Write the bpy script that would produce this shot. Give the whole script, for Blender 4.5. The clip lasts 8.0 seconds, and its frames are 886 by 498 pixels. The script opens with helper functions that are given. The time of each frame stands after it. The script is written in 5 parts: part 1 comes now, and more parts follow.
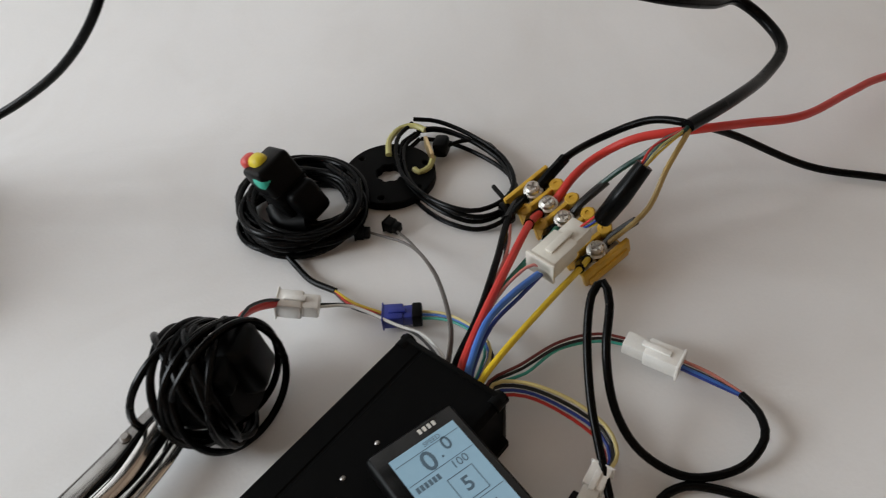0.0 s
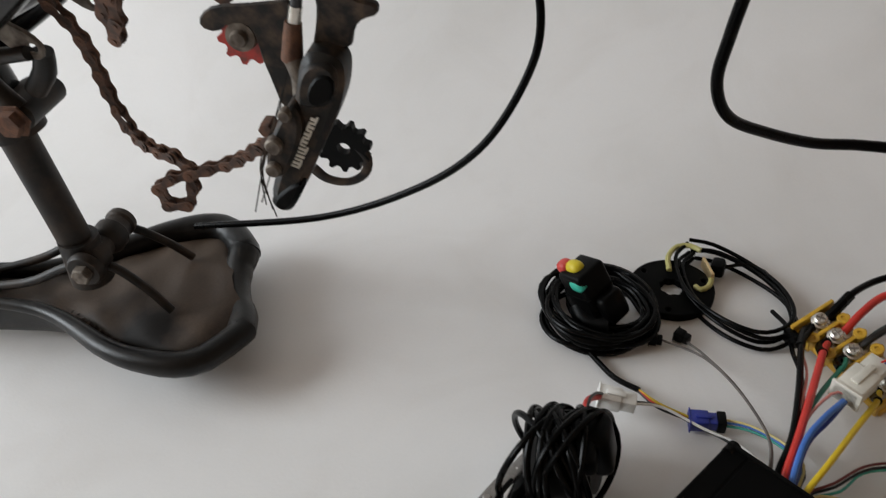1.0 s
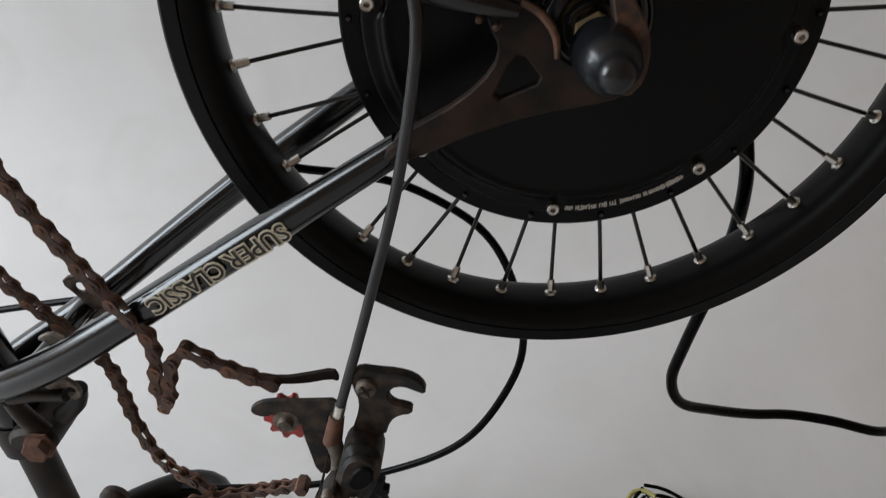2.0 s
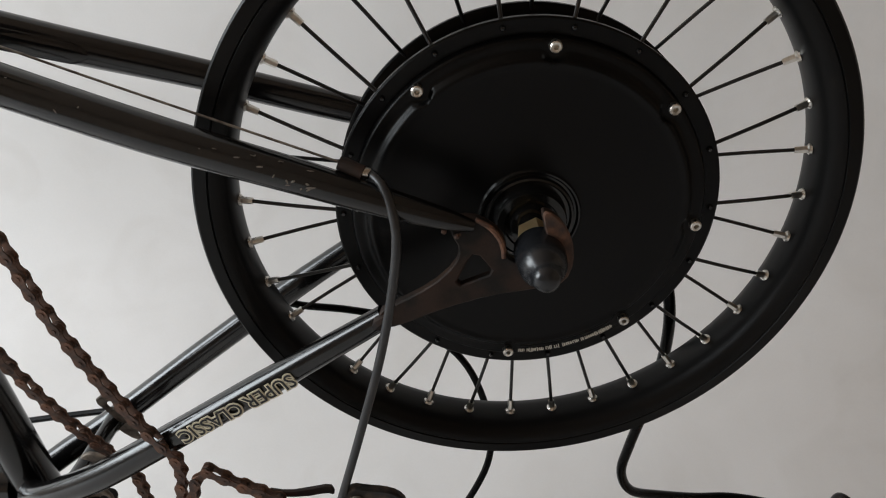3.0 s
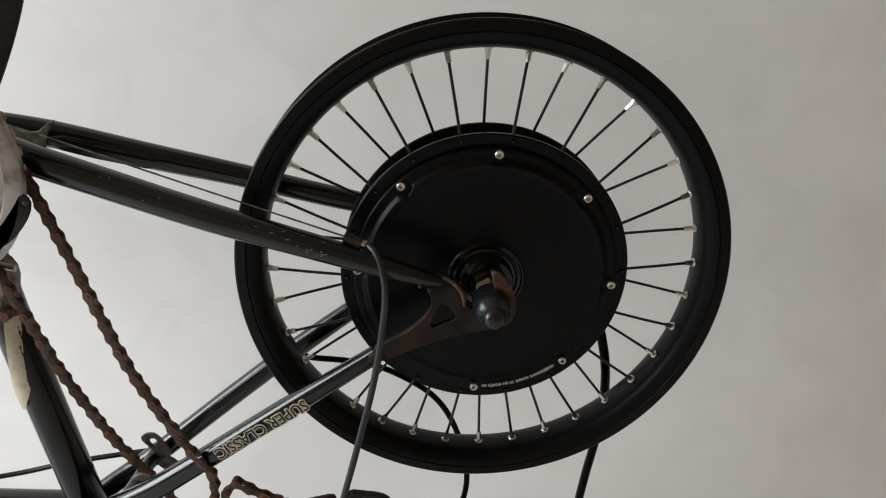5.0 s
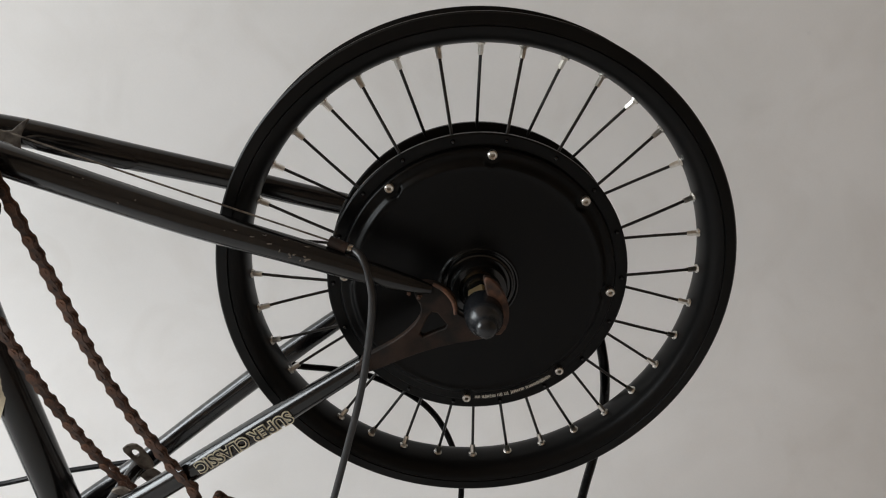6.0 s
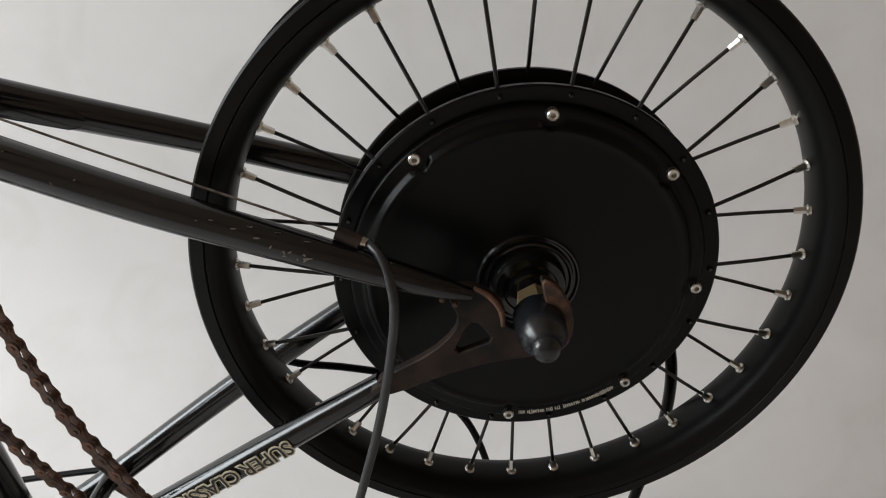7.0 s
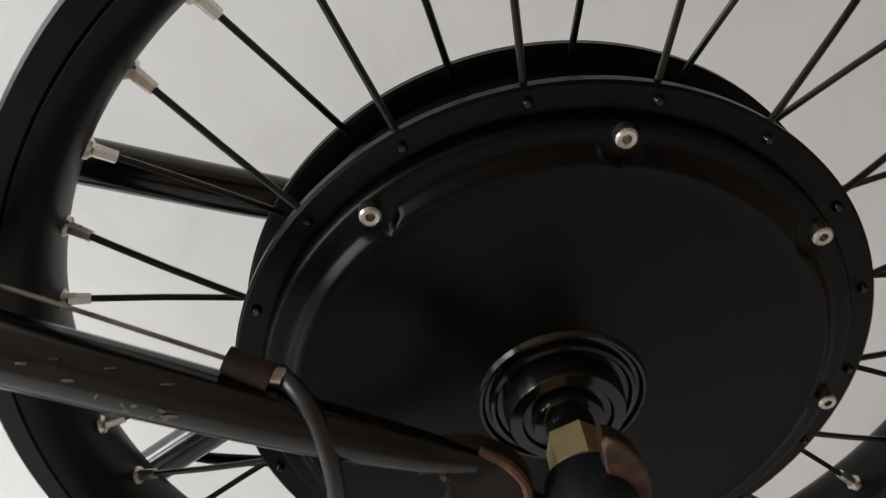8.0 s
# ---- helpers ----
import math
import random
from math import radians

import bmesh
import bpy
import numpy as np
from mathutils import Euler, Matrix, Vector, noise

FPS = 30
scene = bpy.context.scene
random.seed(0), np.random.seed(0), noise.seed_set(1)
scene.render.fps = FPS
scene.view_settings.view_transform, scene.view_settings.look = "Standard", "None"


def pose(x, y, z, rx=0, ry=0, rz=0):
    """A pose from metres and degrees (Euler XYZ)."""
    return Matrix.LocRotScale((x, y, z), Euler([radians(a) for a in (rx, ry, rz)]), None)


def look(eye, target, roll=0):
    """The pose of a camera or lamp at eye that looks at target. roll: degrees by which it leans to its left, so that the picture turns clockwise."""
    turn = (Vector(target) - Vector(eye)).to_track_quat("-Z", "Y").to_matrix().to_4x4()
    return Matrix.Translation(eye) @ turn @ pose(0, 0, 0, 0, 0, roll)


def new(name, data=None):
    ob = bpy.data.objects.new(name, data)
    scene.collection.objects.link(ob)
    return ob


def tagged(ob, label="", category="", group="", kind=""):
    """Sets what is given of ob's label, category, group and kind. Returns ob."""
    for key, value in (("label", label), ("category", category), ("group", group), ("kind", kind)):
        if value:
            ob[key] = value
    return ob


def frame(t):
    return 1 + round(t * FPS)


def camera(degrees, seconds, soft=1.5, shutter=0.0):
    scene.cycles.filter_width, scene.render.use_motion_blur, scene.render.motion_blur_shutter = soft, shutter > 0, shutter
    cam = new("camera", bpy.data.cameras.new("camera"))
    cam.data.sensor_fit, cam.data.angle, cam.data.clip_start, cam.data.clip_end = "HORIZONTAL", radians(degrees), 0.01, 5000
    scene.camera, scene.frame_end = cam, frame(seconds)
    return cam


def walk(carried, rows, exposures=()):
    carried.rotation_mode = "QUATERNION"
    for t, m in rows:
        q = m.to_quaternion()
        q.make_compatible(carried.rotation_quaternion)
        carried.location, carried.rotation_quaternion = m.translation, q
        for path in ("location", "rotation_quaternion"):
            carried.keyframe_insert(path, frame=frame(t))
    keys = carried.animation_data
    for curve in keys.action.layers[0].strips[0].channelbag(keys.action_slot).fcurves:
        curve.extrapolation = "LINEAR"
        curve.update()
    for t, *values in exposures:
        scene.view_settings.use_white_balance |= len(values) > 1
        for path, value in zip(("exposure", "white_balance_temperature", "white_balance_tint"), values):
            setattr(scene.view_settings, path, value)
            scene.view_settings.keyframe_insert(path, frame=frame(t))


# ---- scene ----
cam = camera(59.5, 8.0, soft=1.1, shutter=0.12)
PATH = [
    (0, (-0.022, 0.034, 0.366), (-0.094, 1.434, -1.061), -5.0),
    (0.5, (-0.083, -0.018, 0.403), (-0.291, 1.422, -0.969), -4.8),
    (1, (-0.17, -0.018, 0.437), (-0.465, 1.5, -0.831), -3.7),
    (1.5, (-0.23, 0.004, 0.503), (-0.467, 1.647, -0.613), -2.1),
    (2, (-0.22, 0.006, 0.577), (-0.322, 1.71, -0.466), 0.6),
    (2.2, (-0.214, -0.003, 0.607), (-0.287, 1.722, -0.401), 1.1),
    (3.3, (-0.211, -0.072, 0.684), (-0.276, 1.706, -0.229), 0.8),
    (3.5, (-0.207, -0.097, 0.689), (-0.273, 1.698, -0.192), 0.7),
    (4, (-0.204, -0.153, 0.706), (-0.268, 1.69, -0.067), 0.6),
    (4.5, (-0.199, -0.189, 0.712), (-0.263, 1.674, -0.012), 0.6),
    (6, (-0.183, -0.163, 0.703), (-0.262, 1.711, 0.008), 0.6),
    (6.5, (-0.191, -0.114, 0.695), (-0.273, 1.749, -0.029), 0.6),
    (7, (-0.212, -0.033, 0.691), (-0.28, 1.763, -0.185), 0.4),
    (7.5, (-0.222, 0.043, 0.678), (-0.195, 1.793, -0.29), 1.5),
    (8, (-0.224, 0.151, 0.663), (-0.193, 1.864, -0.368), 1.8),
]
EXPOSURES = [(0, 0.30, 6780, 10), (0.5, 0.22, 6820, 10), (1, 0.08, 6820, 10), (1.5, -0.08, 6650, 10), (2, -0.08, 6620, 10), (3.5, 0.13, 6900, 10), (6, 0.06, 6920, 10), (7, 0.10, 6880, 10), (8, 0.24, 6920, 10)]
walk(cam, [(t, look(eye, target, roll)) for t, eye, target, roll in PATH], EXPOSURES)

# ---- world and light: one big window high on the west side, soft overcast sky ----
ROOM_W, ROOM_E, ROOM_S, ROOM_N, ROOM_H = -2.8, 1.7, -2.2, 0.86, 2.6
world = bpy.data.worlds.new("sky")
scene.world = world
world.use_nodes = True
wn, wl = world.node_tree.nodes, world.node_tree.links
sky = wn.new("ShaderNodeTexSky")
sky.sky_type, sky.sun_disc, sky.sun_elevation, sky.sun_rotation = "NISHITA", False, radians(38), radians(250)
wl.new(sky.outputs[0], wn["Background"].inputs[0])
wn["Background"].inputs[1].default_value = 0.12
WIN_Y0, WIN_Y1, WIN_Z0, WIN_Z1 = -0.9, 0.7, 0.55, 2.1


def area_lamp(name, eye, target, w, h, watts, colour):
    d = bpy.data.lights.new(name, "AREA")
    d.shape, d.size, d.size_y, d.energy, d.color = "RECTANGLE", w, h, watts, colour
    ob = new(name, d)
    ob.matrix_world = look(eye, target)
    return ob


area_lamp("window_daylight", (ROOM_W - 0.05, (WIN_Y0 + WIN_Y1) / 2, (WIN_Z0 + WIN_Z1) / 2), (0, 0.1, 0.8), 1.5, 1.45, 84, (0.82, 0.915, 1.0))


# ---- materials ----
def mat(name, base, rough=0.5, metal=0.0, vary=0.12, fine=900.0, coarse=25.0, bump=0.05, second=None, amount=0.5, sharp=0.12, spec=0.5, coat=0.0, spread=(0.0, 0.0), per_object=0.0):
    """Base colour with fine grain and coarse stains; `second` is the worn or dirty colour."""
    m = bpy.data.materials.new(name)
    m.use_nodes = True
    n, l = m.node_tree.nodes, m.node_tree.links
    b = n["Principled BSDF"]
    b.inputs["Metallic"].default_value = metal
    b.inputs["Specular IOR Level"].default_value = spec
    b.inputs["Coat Weight"].default_value = coat
    b.inputs["Coat Roughness"].default_value = 0.08
    co = n.new("ShaderNodeTexCoord")
    nf, nc = n.new("ShaderNodeTexNoise"), n.new("ShaderNodeTexNoise")
    for node, s, d in ((nf, fine, 4), (nc, coarse, 5)):
        node.inputs["Scale"].default_value = s
        node.inputs["Detail"].default_value = d
        l.new(co.outputs["Object"], node.inputs["Vector"])
    mx = n.new("ShaderNodeMix")
    mx.data_type = "RGBA"
    c2 = second if second else tuple(c * (1 - vary * 1.6) for c in base)
    mx.inputs[6].default_value = (*base, 1)
    mx.inputs[7].default_value = (*c2, 1)
    rp = n.new("ShaderNodeValToRGB")
    rp.color_ramp.elements[0].position = max(0.0, amount - sharp)
    rp.color_ramp.elements[1].position = min(1.0, amount + sharp)
    l.new(nc.outputs["Fac"], rp.inputs["Fac"])
    l.new(rp.outputs["Color"], mx.inputs[0])
    hs = n.new("ShaderNodeHueSaturation")
    mr = n.new("ShaderNodeMapRange")
    mr.inputs[3].default_value, mr.inputs[4].default_value = 1 - vary, 1 + vary
    l.new(nf.outputs["Fac"], mr.inputs[0])
    val = mr.outputs[0]
    if per_object:
        oi = n.new("ShaderNodeObjectInfo")
        m2 = n.new("ShaderNodeMapRange")
        m2.inputs[3].default_value, m2.inputs[4].default_value = 1 - per_object, 1 + per_object
        mul = n.new("ShaderNodeMath")
        mul.operation = "MULTIPLY"
        l.new(oi.outputs["Random"], m2.inputs[0])
        l.new(m2.outputs[0], mul.inputs[0])
        l.new(val, mul.inputs[1])
        val = mul.outputs[0]
    l.new(val, hs.inputs["Value"])
    l.new(mx.outputs[2], hs.inputs["Color"])
    l.new(hs.outputs[0], b.inputs["Base Color"])
    rr = n.new("ShaderNodeMapRange")
    rr.inputs[3].default_value, rr.inputs[4].default_value = max(0.02, rough - spread[0]), min(1.0, rough + spread[1])
    l.new(nc.outputs["Fac"], rr.inputs[0])
    l.new(rr.outputs[0], b.inputs["Roughness"])
    if bump:
        bp = n.new("ShaderNodeBump")
        bp.inputs["Strength"].default_value = bump
        bp.inputs["Distance"].default_value = 0.001
        l.new(nf.outputs["Fac"], bp.inputs["Height"])
        l.new(bp.outputs[0], b.inputs["Normal"])
    return m


def sheet_material():
    """White painted sweep: faint grey stains, pinhead specks and broad ripples."""
    m = mat("white_painted_sweep", (0.80, 0.79, 0.785), 0.62, vary=0.02, fine=420, coarse=3.0, bump=0.10, second=(0.72, 0.71, 0.70), amount=0.55, sharp=0.16, spec=0.35)
    n, l = m.node_tree.nodes, m.node_tree.links
    b = n["Principled BSDF"]
    old = b.inputs["Base Color"].links[0].from_socket
    co = n.new("ShaderNodeTexCoord")
    vo = n.new("ShaderNodeTexVoronoi")
    vo.inputs["Scale"].default_value = 9.0
    vo.inputs["Randomness"].default_value = 1.0
    ns = n.new("ShaderNodeTexNoise")
    ns.inputs["Scale"].default_value = 140
    add = n.new("ShaderNodeMath")
    add.operation = "MULTIPLY_ADD"
    add.inputs[1].default_value = 0.045
    l.new(co.outputs["Object"], vo.inputs["Vector"])
    l.new(co.outputs["Object"], ns.inputs["Vector"])
    l.new(ns.outputs["Fac"], add.inputs[0])
    l.new(vo.outputs["Distance"], add.inputs[2])
    rp = n.new("ShaderNodeValToRGB")
    rp.color_ramp.elements[0].position, rp.color_ramp.elements[0].color = 0.038, (1, 1, 1, 1)
    rp.color_ramp.elements[1].position, rp.color_ramp.elements[1].color = 0.050, (0, 0, 0, 1)
    l.new(add.outputs[0], rp.inputs["Fac"])
    sel = n.new("ShaderNodeMath")
    sel.operation = "MULTIPLY"
    sx = n.new("ShaderNodeSeparateColor")
    l.new(vo.outputs["Color"], sx.inputs[0])
    l.new(rp.outputs[0], sel.inputs[0])
    gt = n.new("ShaderNodeMath")
    gt.operation = "MULTIPLY"
    gt.inputs[1].default_value = 0.75
    l.new(sx.outputs[0], gt.inputs[0])
    l.new(gt.outputs[0], sel.inputs[1])
    mx = n.new("ShaderNodeMix")
    mx.data_type = "RGBA"
    l.new(sel.outputs[0], mx.inputs[0])
    l.new(old, mx.inputs[6])
    mx.inputs[7].default_value = (0.28, 0.27, 0.26, 1)
    # cloudy smudges left by hands and wheels
    sm = n.new("ShaderNodeTexNoise")
    sm.inputs["Scale"].default_value, sm.inputs["Detail"].default_value, sm.inputs["Distortion"].default_value = 8.0, 7.0, 1.2
    l.new(co.outputs["Object"], sm.inputs["Vector"])
    sr = n.new("ShaderNodeValToRGB")
    sr.color_ramp.elements[0].position, sr.color_ramp.elements[0].color = 0.47, (1, 1, 1, 1)
    sr.color_ramp.elements[1].position, sr.color_ramp.elements[1].color = 0.74, (0.945, 0.937, 0.928, 1)
    l.new(sm.outputs["Fac"], sr.inputs["Fac"])
    mu = n.new("ShaderNodeMix")
    mu.data_type, mu.blend_type = "RGBA", "MULTIPLY"
    mu.inputs[0].default_value = 1.0
    l.new(mx.outputs[2], mu.inputs[6])
    l.new(sr.outputs[0], mu.inputs[7])
    l.new(mu.outputs[2], b.inputs["Base Color"])
    return m


WHITE = sheet_material()
# for the unseen room shell; colour set for warm bounce and dark reflections
BOUNCE_BEIGE = mat("warm_bounce_plaster", (0.35, 0.262, 0.195), 0.8, vary=0.04, fine=300, coarse=4, bump=0.15)
PAINT = mat("black_frame_paint", (0.0045, 0.0042, 0.0042), 0.14, vary=0.3, fine=700, coarse=60, bump=0.02, second=(0.014, 0.011, 0.009), amount=0.68, sharp=0.06, spec=0.40, coat=0.15, spread=(0.04, 0.16))
PAINT_DUSTY = mat("dusty_black_paint", (0.008, 0.007, 0.0062), 0.42, vary=0.3, fine=500, coarse=45, bump=0.05, second=(0.046, 0.030, 0.020), amount=0.57, sharp=0.2, spread=(0.1, 0.3), spec=0.3)
RIMBLACK = mat("black_anodised_rim", (0.0045, 0.0043, 0.0042), 0.36, vary=0.15, fine=1200, coarse=14, bump=0.02, spread=(0.03, 0.1), spec=0.16)
HUBBLACK = mat("satin_black_hub", (0.0014, 0.0013, 0.0013), 0.30, vary=0.2, fine=1500, coarse=18, bump=0.02, spread=(0.03, 0.10), spec=0.17)
HUBGLOSS = mat("gloss_black_machined", (0.005, 0.005, 0.005), 0.16, vary=0.1, bump=0.01)
# polished alloy with the dark room's reflection put into its colour
DARKENED_ALLOY = mat("polished_alloy_darkened", (0.40, 0.39, 0.375), 0.16, 1.0, vary=0.02, fine=500, coarse=30, bump=0.0, second=(0.22, 0.21, 0.20), spread=(0.05, 0.12))
POLISHED = mat("polished_alloy", (0.80, 0.79, 0.77), 0.12, 1.0, vary=0.03, fine=500, coarse=20, bump=0.01, spread=(0.04, 0.1))
SPOKE = mat("black_spoke_steel", (0.006, 0.0055, 0.0055), 0.3, 0.1, vary=0.1, bump=0.01)
CHROME = mat("nickel_plated_steel", (0.72, 0.70, 0.66), 0.24, 1.0, vary=0.08, fine=1500, coarse=200, bump=0.03, second=(0.5, 0.47, 0.42), spread=(0.05, 0.15), per_object=0.12)
STEEL = mat("bare_worn_steel", (0.42, 0.40, 0.38), 0.38, 1.0, vary=0.15, fine=900, coarse=90, bump=0.05, second=(0.20, 0.16, 0.13), amount=0.58, spread=(0.1, 0.3))
BRASS = mat("brass_nut", (0.84, 0.64, 0.36), 0.45, 1.0, vary=0.08, bump=0.02)
RUST = mat("rusty_chain_steel", (0.145, 0.070, 0.042), 0.72, 0.25, vary=0.35, fine=1300, coarse=160, bump=0.25, second=(0.05, 0.032, 0.026), amount=0.52, sharp=0.15, per_object=0.2)
RUST_BOLT = mat("orange_rust", (0.15, 0.070, 0.040), 0.85, 0.1, vary=0.3, fine=1100, coarse=180, bump=0.3, second=(0.09, 0.045, 0.03))
RUST_PLATE = mat("brown_rust_over_paint", (0.034, 0.019, 0.013), 0.55, 0.1, vary=0.3, fine=900, coarse=70, bump=0.12, second=(0.011, 0.009, 0.008), amount=0.52, sharp=0.14, spread=(0.1, 0.3), spec=0.25)
GREASY = mat("dirty_derailleur_black", (0.007, 0.006, 0.0052), 0.42, 0.0, vary=0.3, fine=800, coarse=110, bump=0.1, second=(0.070, 0.046, 0.031), amount=0.57, sharp=0.12, spread=(0.1, 0.35), spec=0.3)
GREYMETAL = mat("dirty_grey_alloy", (0.21, 0.18, 0.15), 0.5, 0.6, vary=0.2, fine=900, coarse=120, bump=0.12, second=(0.08, 0.062, 0.05), amount=0.52, spread=(0.1, 0.3))
RED_PLASTIC = mat("red_pulley_plastic", (0.45, 0.028, 0.018), 0.45, vary=0.12, fine=700, coarse=150, bump=0.05, second=(0.09, 0.03, 0.022), amount=0.52)
BLACK_PLASTIC = mat("black_abs_plastic", (0.002, 0.002, 0.002), 0.36, vary=0.15, fine=1400, coarse=60, bump=0.06, spread=(0.05, 0.15), spec=0.10)
CTL_BLACK = mat("black_controller_case", (0.0018, 0.0018, 0.0018), 0.6, 0.0, vary=0.2, fine=1600, coarse=40, bump=0.05, spec=0.07)
RUBBER = mat("black_cable_sheath", (0.0014, 0.0014, 0.0014), 0.23, vary=0.12, fine=1500, coarse=80, bump=0.03, spread=(0.05, 0.1), spec=0.10)
HOUSING = mat("grey_black_cable_housing", (0.020, 0.020, 0.021), 0.34, vary=0.12, fine=1500, coarse=80, bump=0.03, spread=(0.04, 0.1), spec=0.5)
CAPRUBBER = mat("dark_rubber_cap", (0.010, 0.011, 0.013), 0.27, vary=0.1, fine=1500, bump=0.03)
VINYL = mat("worn_black_vinyl", (0.005, 0.0047, 0.0046), 0.30, vary=0.25, fine=800, coarse=35, bump=0.18, second=(0.020, 0.018, 0.016), amount=0.6, spread=(0.1, 0.25), spec=0.30)
SADDLE_BASE = mat("dusty_brown_plastic", (0.072, 0.050, 0.036), 0.45, vary=0.25, fine=600, coarse=14, bump=0.1, second=(0.012, 0.010, 0.009), amount=0.56, sharp=0.09, spread=(0.15, 0.3), spec=0.25)
CREAM = mat("cream_decal", (0.62, 0.56, 0.42), 0.5, vary=0.1, fine=900, coarse=160, bump=0.02, second=(0.42, 0.36, 0.25), amount=0.62)
GOLD_EDGE = mat("dark_gold_decal", (0.16, 0.115, 0.06), 0.5, vary=0.15)
YELLOW_BLOCK = mat("yellow_terminal_plastic", (0.66, 0.38, 0.035), 0.42, vary=0.1, fine=900, coarse=90, bump=0.05)
WHITE_PLASTIC = mat("milky_nylon", (0.74, 0.71, 0.63), 0.38, vary=0.05, fine=900, coarse=90, bump=0.03)
CLEAR_PLASTIC = mat("frosted_white_nylon", (0.86, 0.85, 0.81), 0.3, vary=0.05, fine=900, coarse=90, bump=0.03)
BLUE_PLASTIC = mat("blue_connector", (0.02, 0.035, 0.28), 0.35, vary=0.1)
YELLOW = mat("yellow_silicone", (0.75, 0.52, 0.02), 0.42, vary=0.06)
YBUTTON = mat("yellow_button", (0.78, 0.62, 0.03), 0.4, vary=0.06)
TEAL = mat("teal_button", (0.03, 0.50, 0.36), 0.4, vary=0.06)
REDBTN = mat("red_button", (0.66, 0.06, 0.05), 0.4, vary=0.06)
PRINT = mat("white_print", (0.66, 0.64, 0.58), 0.55, vary=0.06)
LCD_INK = mat("lcd_segments", (0.10, 0.16, 0.21), 0.4, vary=0.04)
WIRE = {k: mat(k + "_wire_insulation", c, 0.4, vary=0.08, fine=1200, coarse=60, bump=0.03) for k, c in {
    "red": (0.62, 0.035, 0.025), "blue": (0.05, 0.17, 0.55), "navy": (0.02, 0.05, 0.30), "yellow": (0.72, 0.50, 0.03), "green": (0.015, 0.20, 0.13),
    "forest": (0.008, 0.045, 0.034), "teal": (0.04, 0.36, 0.28), "pink": (0.66, 0.24, 0.20), "white": (0.72, 0.71, 0.68), "grey": (0.12, 0.105, 0.095), "tan": (0.42, 0.28, 0.09),
    "black": (0.004, 0.004, 0.004), "maroon": (0.16, 0.02, 0.018), "cream": (0.70, 0.58, 0.24), "lime": (0.50, 0.46, 0.17)}.items()}


def screen_material():
    m = mat("backlit_lcd", (0.22, 0.34, 0.43), 0.25, vary=0.03, fine=300, coarse=30, bump=0.0)
    b = m.node_tree.nodes["Principled BSDF"]
    b.inputs["Emission Color"].default_value = (0.42, 0.72, 0.92, 1)
    b.inputs["Emission Strength"].default_value = 0.13
    return m


SCREEN = screen_material()

# ---- mesh helpers ----
PLACE = {}


def thing(name, at, label, category, group="", kind=""):
    ob = new(name)
    ob.empty_display_size = 0.02
    ob.location = at
    PLACE[ob.name] = Matrix.Translation(at)
    return tagged(ob, label, category, group, kind)


def link(name, data, parent=None, m=None, label=""):
    ob = new(name, data)
    m = m or Matrix.Identity(4)
    PLACE[ob.name] = m
    if parent:
        ob.parent = parent
        ob.matrix_parent_inverse = PLACE[parent.name].inverted()
    ob.matrix_basis = m
    if label:
        ob["label"] = label
    return ob


def to_mesh(name, bm, material, smooth=True, angle=35):
    me = bpy.data.meshes.new(name)
    bmesh.ops.recalc_face_normals(bm, faces=bm.faces)
    for f in bm.faces:
        f.smooth = smooth
    if smooth:
        lim = radians(angle)
        for e in bm.edges:
            if len(e.link_faces) == 2 and e.calc_face_angle(0) > lim:
                e.smooth = False
    bm.to_mesh(me)
    bm.free()
    me.materials.append(material)
    return me


def part(name, bm, material, parent=None, label="", m=None, smooth=True, angle=35):
    return link(name, to_mesh(name, bm, material, smooth, angle), parent, m, label)


def spline(pts, step):
    """Catmull-Rom through the control points, closely sampled."""
    p = [Vector(q) for q in pts]
    if len(p) == 2:
        return [p[0].lerp(p[1], k / 2) for k in range(3)], [k / 2 for k in range(3)]
    ext = [p[0] * 2 - p[1]] + p + [p[-1] * 2 - p[-2]]
    out, par = [], []
    for i in range(len(p) - 1):
        a, b, c, d = ext[i:i + 4]
        k = max(2, min(14, int((c - b).length / step)))
        for j in range(k):
            t = j / k
            out.append(0.5 * ((2 * b) + (c - a) * t + (2 * a - 5 * b + 4 * c - d) * t * t + (3 * b - a - 3 * c + d) * t ** 3))
            par.append((i + t) / (len(p) - 1))
    return out + [p[-1]], par + [1.0]


def tube(pts, r, seg=10, step=0.006, bm=None, flat=1.0, caps=True, axis=(0, 1, 0)):
    """A round bar along the points; r: one radius or several spread evenly along it."""
    bm = bm or bmesh.new()
    way, par = spline(pts, step)
    rs = r if isinstance(r, (list, tuple)) else [r, r]
    up, rings = None, []
    for i, q in enumerate(way):
        d = (way[min(i + 1, len(way) - 1)] - way[max(i - 1, 0)]).normalized()
        if up is None:
            up = d.orthogonal().normalized() if flat == 1.0 else (Vector(axis) - d * d.dot(Vector(axis))).normalized()
        up = (up - d * up.dot(d)).normalized()
        side = d.cross(up)
        s = par[i] * (len(rs) - 1)
        k = min(int(s), len(rs) - 2)
        rad = rs[k] + (rs[k + 1] - rs[k]) * (s - k)
        rings.append([bm.verts.new(q + up * math.cos(a) * rad * flat + side * math.sin(a) * rad) for a in (2 * math.pi * j / seg for j in range(seg))])
    for u, v in zip(rings, rings[1:]):
        for j in range(seg):
            bm.faces.new((u[j], u[(j + 1) % seg], v[(j + 1) % seg], v[j]))
    if caps:
        bm.faces.new(rings[0][::-1])
        bm.faces.new(rings[-1])
    return bm


